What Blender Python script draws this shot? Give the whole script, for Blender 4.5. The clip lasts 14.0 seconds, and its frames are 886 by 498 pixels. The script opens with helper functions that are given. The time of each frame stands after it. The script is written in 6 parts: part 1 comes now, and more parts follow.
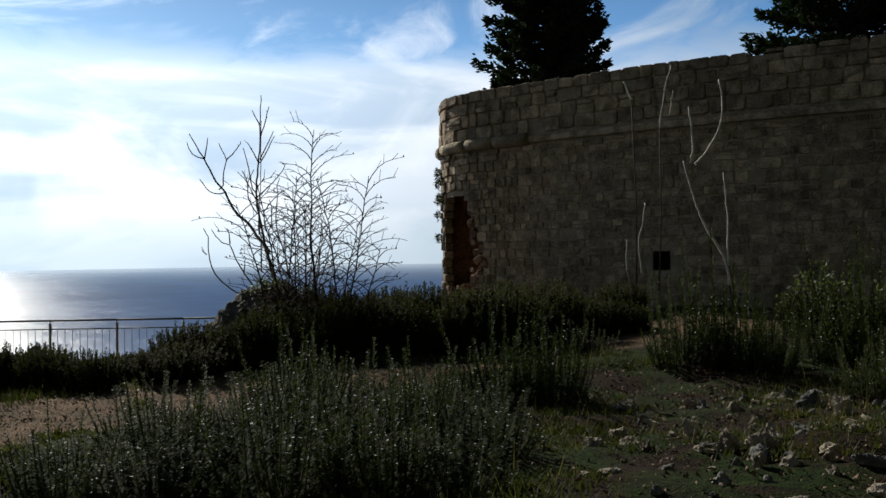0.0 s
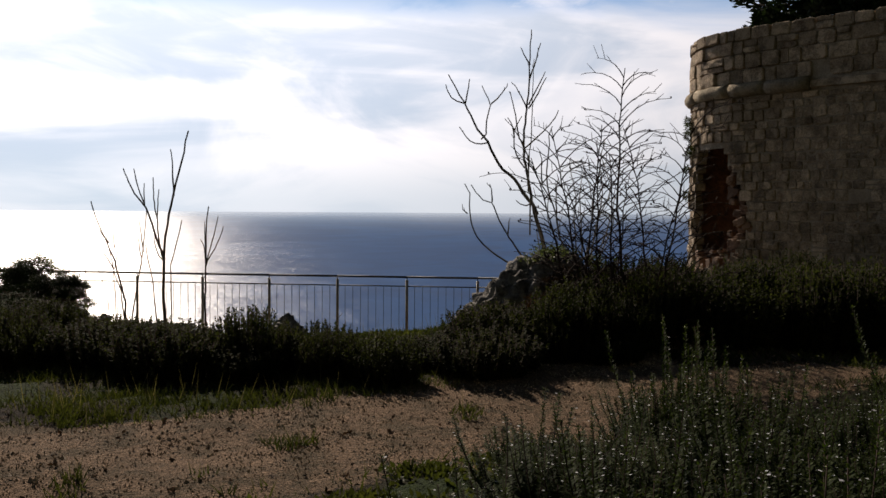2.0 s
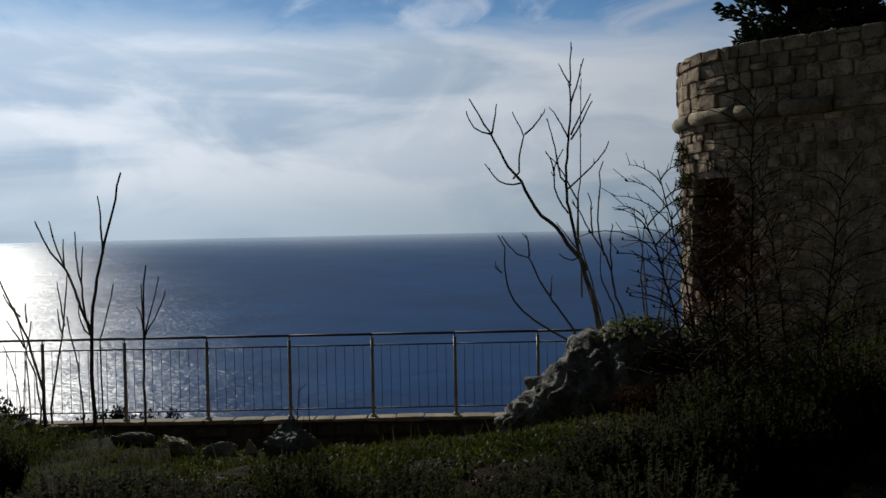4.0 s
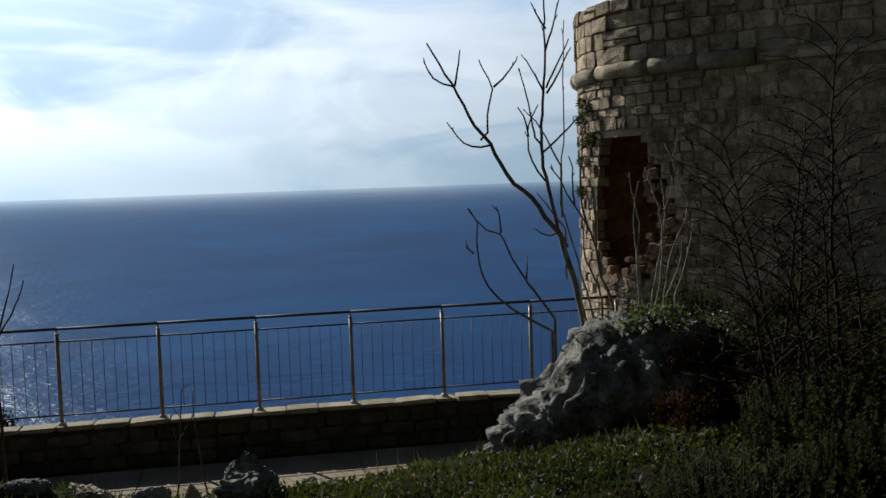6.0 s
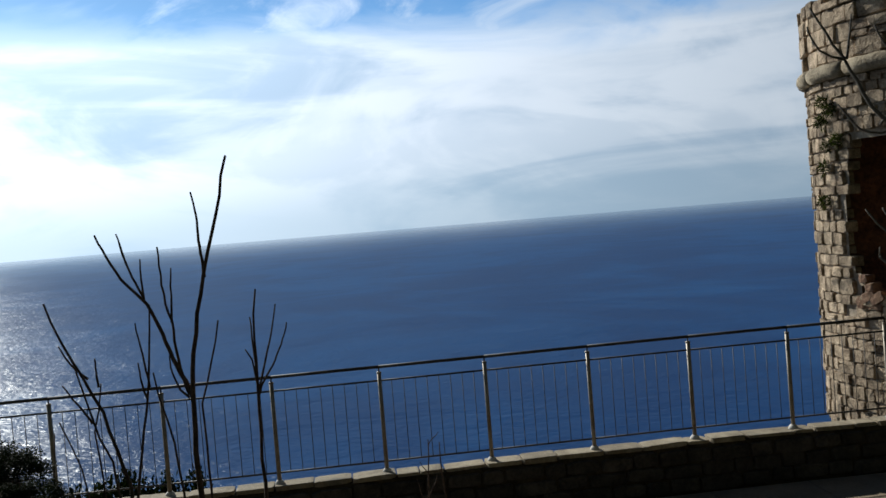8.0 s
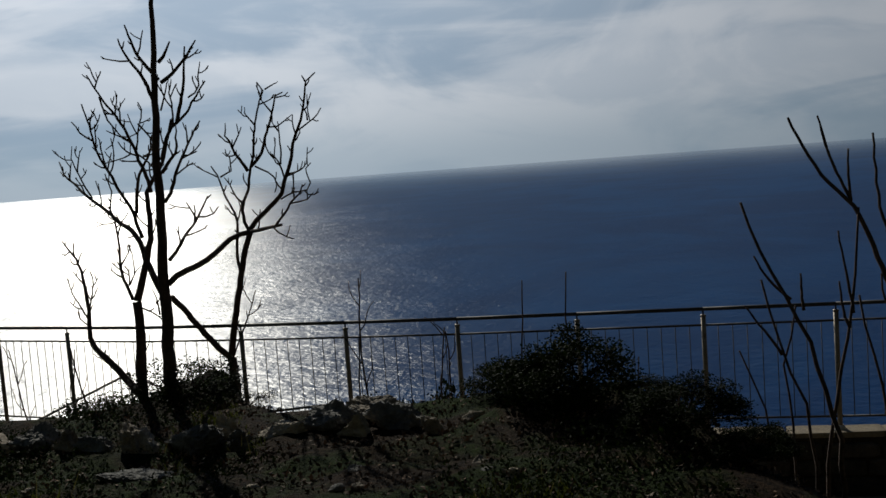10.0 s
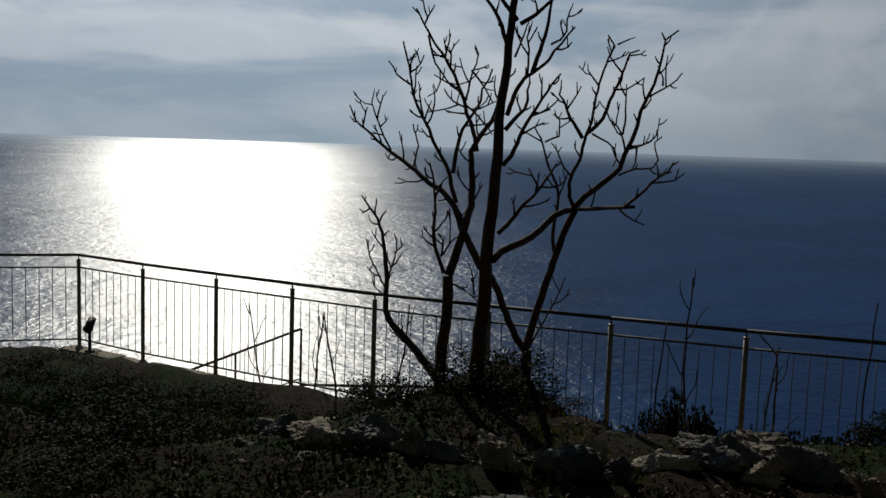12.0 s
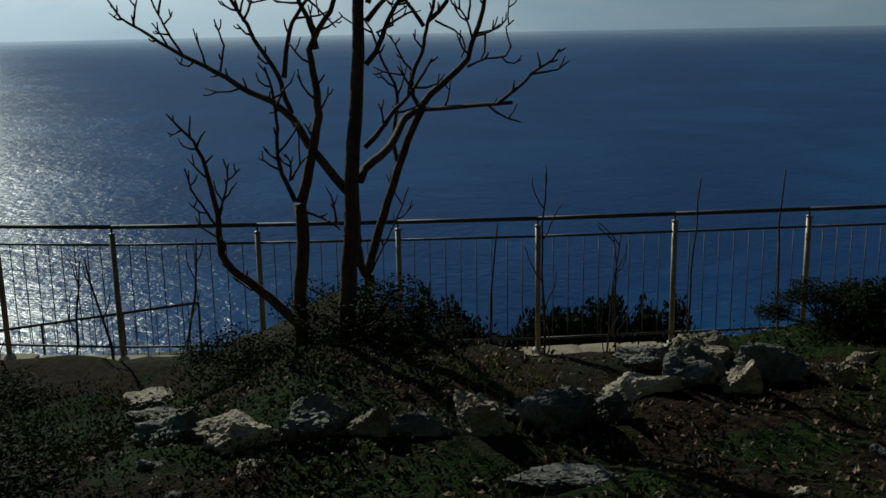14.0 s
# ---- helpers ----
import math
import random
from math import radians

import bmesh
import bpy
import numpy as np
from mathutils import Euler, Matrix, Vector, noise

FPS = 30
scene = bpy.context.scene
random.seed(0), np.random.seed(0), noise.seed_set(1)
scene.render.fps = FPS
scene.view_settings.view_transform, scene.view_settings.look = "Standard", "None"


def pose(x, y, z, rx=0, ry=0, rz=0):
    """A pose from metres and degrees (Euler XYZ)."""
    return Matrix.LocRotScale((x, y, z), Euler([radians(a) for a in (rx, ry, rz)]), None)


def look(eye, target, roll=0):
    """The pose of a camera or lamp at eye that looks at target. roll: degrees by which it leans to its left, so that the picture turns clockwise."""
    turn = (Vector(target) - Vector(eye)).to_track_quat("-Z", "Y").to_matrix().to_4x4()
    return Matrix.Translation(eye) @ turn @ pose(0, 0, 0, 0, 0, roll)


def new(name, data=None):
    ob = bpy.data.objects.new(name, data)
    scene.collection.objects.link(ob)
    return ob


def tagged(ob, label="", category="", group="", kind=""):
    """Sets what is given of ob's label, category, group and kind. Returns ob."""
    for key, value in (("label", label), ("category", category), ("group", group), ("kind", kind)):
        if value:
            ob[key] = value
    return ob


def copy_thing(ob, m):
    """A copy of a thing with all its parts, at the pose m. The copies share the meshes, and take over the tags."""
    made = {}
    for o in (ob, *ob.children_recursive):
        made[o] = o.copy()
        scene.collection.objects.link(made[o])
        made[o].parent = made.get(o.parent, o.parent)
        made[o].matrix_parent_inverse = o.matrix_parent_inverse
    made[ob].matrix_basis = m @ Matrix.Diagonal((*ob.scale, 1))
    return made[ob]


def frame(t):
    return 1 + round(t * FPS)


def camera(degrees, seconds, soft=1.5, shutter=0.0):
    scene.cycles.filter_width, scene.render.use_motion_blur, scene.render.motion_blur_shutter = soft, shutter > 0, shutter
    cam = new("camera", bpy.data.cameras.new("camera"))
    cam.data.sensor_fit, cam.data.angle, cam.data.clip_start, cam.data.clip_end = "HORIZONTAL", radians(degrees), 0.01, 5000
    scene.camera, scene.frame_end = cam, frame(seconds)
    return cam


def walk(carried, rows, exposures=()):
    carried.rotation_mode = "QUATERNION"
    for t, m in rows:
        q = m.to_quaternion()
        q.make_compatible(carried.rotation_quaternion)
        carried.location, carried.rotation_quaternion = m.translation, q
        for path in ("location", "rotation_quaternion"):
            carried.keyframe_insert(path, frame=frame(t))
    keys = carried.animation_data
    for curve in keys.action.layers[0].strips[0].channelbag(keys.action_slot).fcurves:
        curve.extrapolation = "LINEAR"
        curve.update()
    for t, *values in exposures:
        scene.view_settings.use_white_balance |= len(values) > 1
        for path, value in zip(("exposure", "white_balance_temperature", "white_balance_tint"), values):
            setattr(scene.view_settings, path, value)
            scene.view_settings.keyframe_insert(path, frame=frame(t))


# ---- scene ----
cam = camera(48.2, 14.0)
PATH = [
    (0, (1.052, 0.999, 2.216), (0.918, 2.994, 2.231), -0.9),
    (0.5, (0.702, 1.319, 2.173), (0.518, 3.310, 2.124), -0.5),
    (1, (0.299, 1.848, 2.229), (0.048, 3.832, 2.184), 0.1),
    (1.5, (-0.101, 2.134, 2.297), (-0.436, 4.102, 2.177), 0.6),
    (2, (-0.449, 2.426, 2.357), (-0.896, 4.373, 2.270), 0.4),
    (2.5, (-1.004, 2.945, 2.503), (-1.472, 4.890, 2.494), 0.7),
    (3, (-1.295, 3.577, 2.489), (-1.701, 5.535, 2.524), 0.7),
    (3.2, (-1.468, 3.714, 2.527), (-1.827, 5.681, 2.539), 0.5),
    (5.3, (-2.889, 5.257, 2.707), (-2.880, 7.254, 2.592), -3.4),
    (5.5, (-3.004, 5.357, 2.684), (-2.948, 7.352, 2.543), -3.2),
    (6, (-3.262, 5.685, 2.792), (-3.087, 7.673, 2.650), -2.0),
    (6.5, (-3.636, 6.102, 2.829), (-3.378, 8.082, 2.717), -1.4),
    (7, (-4.033, 6.339, 2.765), (-3.776, 8.319, 2.648), -2.3),
    (7.5, (-4.583, 6.677, 2.759), (-4.377, 8.664, 2.660), -3.4),
    (8, (-4.920, 7.017, 2.721), (-4.899, 9.016, 2.660), -4.7),
    (8.5, (-5.546, 7.522, 2.792), (-5.660, 9.517, 2.719), -5.1),
    (9, (-6.182, 8.072, 2.752), (-6.525, 10.038, 2.613), -4.2),
    (9.2, (-6.462, 8.106, 2.727), (-6.863, 10.062, 2.574), -4.5),
    (11.3, (-8.538, 8.329, 2.690), (-9.287, 10.173, 2.481), -0.9),
    (11.5, (-8.672, 8.394, 2.706), (-9.423, 10.235, 2.488), -0.1),
    (12, (-9.186, 8.628, 2.702), (-9.970, 10.455, 2.483), 1.9),
    (12.5, (-9.607, 8.724, 2.729), (-10.366, 10.558, 2.481), 0.9),
    (13, (-10.040, 8.819, 2.767), (-10.577, 10.720, 2.450), 0.1),
    (13.5, (-10.351, 9.036, 2.747), (-10.665, 10.972, 2.355), -0.6),
    (14, (-10.728, 9.205, 2.742), (-10.743, 11.156, 2.302), -1.1),
]
EXPOSURES = ((0.0, 0.15, 5950, 6), (1.5, 0.12, 6100, 9), (2.0, 0.05, 6600, 15), (2.5, -0.45, 6000, 7), (3.0, -0.6, 5900, 7), (3.2, -0.6, 5900, 7), (5.3, -0.25, 5650, 4), (6.3, 0.25, 5650, 3), (7.2, 0.28, 5650, 4), (8.3, 0.0, 5600, 4), (9.1, -0.72, 5800, 6), (11.3, -1.05, 5900, 6), (13.0, -1.25, 5950, 5), (13.5, -1.2, 5900, 3), (14.0, -0.6, 5600, -6))
walk(cam, [(t, look(eye, target, roll)) for t, eye, target, roll in PATH], EXPOSURES)

# ---- light ----
SUN_AZ, SUN_EL = radians(35.8), radians(29.0)
TO_SUN = Vector((-math.sin(SUN_AZ) * math.cos(SUN_EL), math.cos(SUN_AZ) * math.cos(SUN_EL), math.sin(SUN_EL)))
sun = new("sun", bpy.data.lights.new("sun", "SUN"))
sun.data.energy, sun.data.angle, sun.data.color = 5.0, radians(0.53), (1.0, 0.89, 0.73)
sun.matrix_world = look(TO_SUN * 50, (0, 0, 0))


class Nodes:
    """Short hand for a node tree."""

    def __init__(self, tree):
        self.tree = tree
        tree.nodes.clear()

    def add(self, kind, **settings):
        node = self.tree.nodes.new(kind)
        for key, value in settings.items():
            if key == "operation":
                node.operation = value
            elif key == "blend_type":
                node.data_type, node.blend_type = "RGBA", value
            elif key == "sky_type":
                node.sky_type = value
        return node

    def link(self, a, b):
        self.tree.links.new(a, b)

    def put(self, socket, value):
        if isinstance(value, bpy.types.NodeSocket):
            self.link(value, socket)
        else:
            socket.default_value = value

    def math(self, operation, a, b=0.0, clamp=False):
        node = self.add("ShaderNodeMath", operation=operation)
        node.use_clamp = clamp
        self.put(node.inputs[0], a)
        self.put(node.inputs[1], b)
        return node.outputs[0]

    def vec(self, operation, a, b):
        node = self.add("ShaderNodeVectorMath", operation=operation)
        self.put(node.inputs[0], a)
        self.put(node.inputs[1], b)
        return node.outputs["Value"] if operation == "DOT_PRODUCT" else node.outputs[0]

    def mix(self, factor, a, b, blend="MIX"):
        node = self.add("ShaderNodeMix", blend_type=blend)
        self.put(node.inputs[0], factor)
        self.put(node.inputs[6], a)
        self.put(node.inputs[7], b)
        return node.outputs[2]

    def ramp(self, value, low, high):
        node = self.add("ShaderNodeMapRange")
        node.interpolation_type = "SMOOTHSTEP"
        self.put(node.inputs[0], value)
        node.inputs[1].default_value, node.inputs[2].default_value = low, high
        return node.outputs[0]

    def noise(self, vector, scale, detail=4.0, rough=0.55, warp=0.0):
        node = self.add("ShaderNodeTexNoise")
        self.put(node.inputs["Vector"], vector)
        node.inputs["Scale"].default_value, node.inputs["Detail"].default_value = scale, detail
        node.inputs["Roughness"].default_value, node.inputs["Distortion"].default_value = rough, warp
        return node.outputs["Fac"]


def rgb(r, g, b):
    return (r, g, b, 1.0)


# ---- sky: clear blue, with streaked cloud sheets, brighter towards the sun ----
world = bpy.data.worlds.new("sky")
scene.world = world
world.use_nodes = True
n = Nodes(world.node_tree)
way = n.add("ShaderNodeTexCoord").outputs["Generated"]
sky = n.add("ShaderNodeTexSky", sky_type="NISHITA")
sky.sun_disc, sky.sun_elevation, sky.sun_rotation = False, SUN_EL, -SUN_AZ
sky.altitude, sky.air_density, sky.dust_density, sky.ozone_density = 60, 1.0, 0.6, 2.0
split = n.add("ShaderNodeSeparateXYZ")
n.link(way, split.inputs[0])
up = n.math("MAXIMUM", split.outputs[2], 0.0)
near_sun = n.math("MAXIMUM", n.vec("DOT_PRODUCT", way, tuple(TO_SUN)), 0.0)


def stretch(scale, turn=0.0, move=(0.0, 0.0, 0.0)):
    m = n.add("ShaderNodeMapping")
    n.link(way, m.inputs[0])
    m.inputs["Scale"].default_value, m.inputs["Rotation"].default_value, m.inputs["Location"].default_value = scale, (0, 0, turn), move
    return m.outputs[0]


billow = n.noise(stretch((1.0, 1.0, 2.6), 0.4, (0.3, 0.1, 0.0)), 3.4, 9.0, 0.56, 0.9)
streak = n.noise(stretch((1.0, 1.0, 5.5), 0.0, (1.3, 0.4, 0.2)), 2.6, 7.0, 0.5, 0.5)
wisp = n.noise(stretch((1.0, 0.6, 2.2), 0.9, (0.0, 2.0, 0.7)), 4.6, 9.0, 0.62, 1.6)
# a closed bank of cloud lies low over the sea; its ragged top opens into blue with thin wisps
top = n.math("ADD", up, n.math("MULTIPLY", n.math("SUBTRACT", billow, 0.5), 0.13))
bank = n.ramp(top, 0.222, 0.168)
# wisps fade overhead, out of view, to keep skylight off shaded faces
veil = n.math("MULTIPLY", n.ramp(wisp, 0.46, 0.74), n.math("ADD", 0.10, n.math("MULTIPLY", n.ramp(up, 0.52, 0.26), 0.62)))
cover = n.math("MAXIMUM", bank, veil)
# cloud dims away from the sun, out of view too, to cut fill light
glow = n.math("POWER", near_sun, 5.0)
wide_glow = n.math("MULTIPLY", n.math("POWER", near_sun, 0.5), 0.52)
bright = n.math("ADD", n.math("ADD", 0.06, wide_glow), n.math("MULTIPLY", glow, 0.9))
# sunlit heads above, greyer streaked undersides below
head = n.ramp(up, 0.02, 0.17)
lit = n.math("ADD", n.math("MULTIPLY", n.ramp(streak, 0.40, 0.60), 0.54), n.math("MULTIPLY", n.ramp(billow, 0.40, 0.58), 0.40))
lit = n.math("ADD", lit, n.math("MULTIPLY", head, 0.26))


def scaled(colour, value):
    grey = n.add("ShaderNodeCombineXYZ")
    for k in range(3):
        n.link(value, grey.inputs[k])
    return n.mix(1.0, colour, grey.outputs[0], "MULTIPLY")


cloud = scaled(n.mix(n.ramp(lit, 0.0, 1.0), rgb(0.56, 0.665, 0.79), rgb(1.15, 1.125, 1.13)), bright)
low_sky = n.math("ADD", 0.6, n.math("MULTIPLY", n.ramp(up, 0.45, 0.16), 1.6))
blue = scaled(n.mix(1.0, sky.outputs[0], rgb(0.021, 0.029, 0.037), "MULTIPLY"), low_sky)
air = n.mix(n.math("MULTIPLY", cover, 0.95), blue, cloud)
haze = n.math("MULTIPLY", n.ramp(up, 0.07, 0.0), 0.65)
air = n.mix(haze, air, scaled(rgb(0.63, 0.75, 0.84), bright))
back = n.add("ShaderNodeBackground")
n.link(air, back.inputs[0])
back.inputs[1].default_value = 1.0
n.link(back.outputs[0], n.add("ShaderNodeOutputWorld").inputs[0])


# ---- materials ----
def surface(name, dark, light, scale=4.0, rough=0.85, fine=40.0, bump=0.3, metal=0.0, stain=None, vary=0.0, depth=0.01, gloss=0.5, thin=0.0):
    """A worn surface: two colours mixed by broad and fine noise, with relief; vary: by how much pieces differ."""
    m = bpy.data.materials.new(name)
    m.use_nodes = True
    n = Nodes(m.node_tree)
    place = n.add("ShaderNodeNewGeometry").outputs["Position"]
    broad, grain = n.noise(place, scale, 5.0, 0.6, 0.3), n.noise(place, fine, 4.0, 0.65)
    blend = n.ramp(n.math("ADD", n.math("MULTIPLY", broad, 0.6), n.math("MULTIPLY", grain, 0.4)), 0.34, 0.66)
    colour = n.mix(blend, rgb(*dark), rgb(*light))
    if stain:
        mask = n.ramp(n.noise(place, scale * 0.45, 6.0, 0.7, 0.8), 0.54, 0.68)
        colour = n.mix(n.math("MULTIPLY", mask, 0.75), colour, rgb(*stain))
    if vary:
        one = n.add("ShaderNodeObjectInfo").outputs["Random"]
        isle = n.add("ShaderNodeNewGeometry").outputs["Random Per Island"]
        both = n.math("FRACT", n.math("ADD", one, isle))
        level = n.math("ADD", 1.0 - vary, n.math("MULTIPLY", both, 2 * vary))
        grey = n.add("ShaderNodeCombineXYZ")
        for k in range(3):
            n.link(level, grey.inputs[k])
        colour = n.mix(1.0, colour, grey.outputs[0], "MULTIPLY")
    shader = n.add("ShaderNodeBsdfPrincipled")
    n.link(colour, shader.inputs["Base Color"])
    n.put(shader.inputs["Roughness"], n.math("ADD", rough - 0.08, n.math("MULTIPLY", grain, 0.16)))
    shader.inputs["Metallic"].default_value = metal
    shader.inputs["Specular IOR Level"].default_value = gloss
    if bump:
        relief = n.add("ShaderNodeBump")
        relief.inputs["Strength"].default_value, relief.inputs["Distance"].default_value = bump, depth
        n.link(n.math("ADD", grain, broad), relief.inputs["Height"])
        n.link(relief.outputs[0], shader.inputs["Normal"])
    out = shader.outputs[0]
    if thin:
        lit = n.add("ShaderNodeBsdfTranslucent")
        n.link(n.mix(1.0, colour, rgb(1.2, 1.35, 0.6), "MULTIPLY"), lit.inputs[0])
        two = n.add("ShaderNodeMixShader")
        two.inputs[0].default_value = thin
        n.link(out, two.inputs[1])
        n.link(lit.outputs[0], two.inputs[2])
        out = two.outputs[0]
    n.link(out, n.add("ShaderNodeOutputMaterial").inputs[0])
    return m


STONE = surface("limestone", (0.165, 0.120, 0.082), (0.59, 0.465, 0.33), 5.0, 0.95, 42.0, 1.0, stain=(0.10, 0.085, 0.065), vary=0.30, depth=0.035, gloss=0.2)
JOINT = surface("dark_damp_mortar", (0.03, 0.025, 0.02), (0.09, 0.075, 0.056), 6.0, 0.95, 50.0, 0.8, depth=0.02, gloss=0.1)
CORE = surface("mortar", (0.20, 0.16, 0.12), (0.44, 0.365, 0.275), 6.0, 0.95, 50.0, 0.8, depth=0.02)
RUBBLE = surface("red_rubble", (0.09, 0.045, 0.028), (0.30, 0.185, 0.11), 5.0, 0.95, 30.0, 0.8, stain=(0.10, 0.04, 0.025), vary=0.3, depth=0.03)
BREACH = surface("red_fill", (0.09, 0.034, 0.019), (0.30, 0.125, 0.062), 5.0, 0.95, 24.0, 1.0, stain=(0.05, 0.02, 0.012), depth=0.05)
MOULD = surface("dressed_stone", (0.18, 0.145, 0.10), (0.44, 0.37, 0.265), 5.0, 0.95, 34.0, 1.0, stain=(0.11, 0.095, 0.075), vary=0.2, depth=0.025, gloss=0.2)
# one darker stone for the parapet's garden face, its shade put into the colour
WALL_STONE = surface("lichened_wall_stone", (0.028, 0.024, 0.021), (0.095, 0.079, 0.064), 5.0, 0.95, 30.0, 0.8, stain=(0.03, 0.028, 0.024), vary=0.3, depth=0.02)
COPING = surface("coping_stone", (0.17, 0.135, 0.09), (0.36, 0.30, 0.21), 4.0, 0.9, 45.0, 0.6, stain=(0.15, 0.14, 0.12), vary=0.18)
ROCK = surface("grey_rock", (0.045, 0.044, 0.041), (0.25, 0.24, 0.215), 5.0, 0.9, 26.0, 0.9, stain=(0.09, 0.085, 0.08), vary=0.15, depth=0.03)
KARST = surface("grey_white_karst", (0.028, 0.027, 0.026), (0.27, 0.25, 0.225), 6.0, 0.9, 30.0, 0.9, stain=(0.07, 0.07, 0.06), depth=0.03, gloss=0.15)
WARM_ROCK = surface("ochre_rock", (0.17, 0.138, 0.095), (0.46, 0.395, 0.30), 6.0, 0.9, 28.0, 0.9, stain=(0.12, 0.10, 0.08), vary=0.2, depth=0.03)
STEEL = surface("weathered_steel", (0.20, 0.17, 0.13), (0.36, 0.31, 0.24), 6.0, 0.5, 60.0, 0.15, metal=0.35, stain=(0.16, 0.10, 0.06))
DARK_STEEL = surface("dark_steel", (0.045, 0.042, 0.04), (0.10, 0.09, 0.085), 6.0, 0.62, 60.0, 0.15, metal=0.3, gloss=0.3)
FOOT = surface("pale_mortar_foot", (0.45, 0.43, 0.40), (0.62, 0.60, 0.56), 8.0, 0.9, 50.0, 0.4)
BARK = surface("grey_bark", (0.035, 0.022, 0.017), (0.13, 0.083, 0.060), 10.0, 0.9, 60.0, 0.9, depth=0.008)
FIG_BARK = surface("pale_bark", (0.055, 0.046, 0.038), (0.17, 0.145, 0.12), 10.0, 0.85, 60.0, 0.6, depth=0.006)
# the fig's bark again, its colour lightened as by sun from the left
SUCKER = surface("pale_young_bark", (0.13, 0.11, 0.09), (0.36, 0.31, 0.26), 10.0, 0.85, 60.0, 0.5, depth=0.004)
PALE_TWIG = surface("bleached_twig", (0.50, 0.47, 0.43), (0.78, 0.74, 0.68), 10.0, 0.85, 60.0, 0.4, depth=0.004)
RED_TWIG = surface("reddish_twig", (0.018, 0.011, 0.009), (0.048, 0.030, 0.024), 10.0, 0.9, 60.0, 0.5, depth=0.004, gloss=0.15)
ROSEMARY = surface("rosemary_needles", (0.013, 0.024, 0.006), (0.048, 0.064, 0.017), 5.0, 0.8, 30.0, 0.0, vary=0.35, thin=0.34, gloss=0.08)
HEDGE = surface("dark_hedge_needles", (0.014, 0.018, 0.007), (0.047, 0.052, 0.020), 3.0, 0.8, 22.0, 0.0, vary=0.4, thin=0.42, gloss=0.04)
FLOWER = surface("small_pale_flowers", (0.45, 0.46, 0.50), (0.74, 0.74, 0.76), 8.0, 0.8, 40.0, 0.0, vary=0.2, thin=0.3)
IVY = surface("grey_green_leaves", (0.045, 0.058, 0.024), (0.12, 0.135, 0.066), 4.0, 0.6, 25.0, 0.0, vary=0.3, thin=0.3, gloss=0.4)
RUST = surface("withered_leaves", (0.018, 0.009, 0.006), (0.065, 0.030, 0.016), 5.0, 0.9, 30.0, 0.0, vary=0.4, thin=0.2, gloss=0.1)
EVERGREEN = surface("dense_evergreen_leaves", (0.006, 0.010, 0.004), (0.021, 0.029, 0.011), 4.0, 0.75, 25.0, 0.0, vary=0.35, thin=0.12, gloss=0.05)
NEEDLE = surface("cypress_foliage", (0.010, 0.018, 0.009), (0.026, 0.040, 0.020), 3.0, 0.8, 20.0, 0.0, vary=0.3, thin=0.12, gloss=0.2)
GRASS = surface("short_grass", (0.021, 0.027, 0.008), (0.066, 0.068, 0.020), 2.0, 0.7, 12.0, 0.0, vary=0.35, thin=0.35, gloss=0.3)
DRY = surface("dry_stalks", (0.10, 0.080, 0.045), (0.22, 0.18, 0.11), 3.0, 0.8, 20.0, 0.0, vary=0.3, thin=0.25)
GRAVEL = surface("gravel_chips", (0.17, 0.125, 0.08), (0.42, 0.34, 0.24), 6.0, 0.95, 40.0, 0.2, vary=0.35, gloss=0.1)
LITTER = surface("dead_leaves", (0.03, 0.017, 0.010), (0.24, 0.15, 0.09), 6.0, 0.9, 40.0, 0.3, vary=0.45)
PAVING = surface("worn_concrete", (0.16, 0.118, 0.075), (0.30, 0.232, 0.155), 1.6, 0.92, 40.0, 0.5, stain=(0.15, 0.12, 0.09))
FAR_SCRUB = surface("hillside_scrub", (0.012, 0.020, 0.010), (0.040, 0.048, 0.022), 0.5, 0.95, 3.0, 1.0, depth=0.3)

# the walked line, worn to gravel
TRACK = ((6.0, 13.7), (3.6, 12.6), (2.2, 11.5), (1.0, 10.4), (0.1, 9.55), (-0.8, 8.6), (-1.6, 7.6), (-2.2, 6.8), (-3.0, 6.15), (-4.4, 6.05), (-5.8, 6.5), (-7.5, 7.3), (-10.5, 8.4), (-15.0, 9.6), (-22.0, 11.0))


YARD = (-3.0, 5.3, 1.35, 0.95)


def worn_gap(x, y):
    """How far a place lies from trodden ground: the line, or the trampled bay beside it."""
    bay = math.hypot((x - YARD[0]) / YARD[2], (y - YARD[1]) / YARD[3]) * 0.72
    return min(line_gap(x, y, TRACK), bay)


def line_gap(x, y, line):
    """The distance from a place to a line of straight runs."""
    best = 1e9
    for (ax, ay), (bx, by) in zip(line, line[1:]):
        dx, dy = bx - ax, by - ay
        f = min(1.0, max(0.0, ((x - ax) * dx + (y - ay) * dy) / (dx * dx + dy * dy)))
        best = min(best, math.hypot(x - ax - f * dx, y - ay - f * dy))
    return best


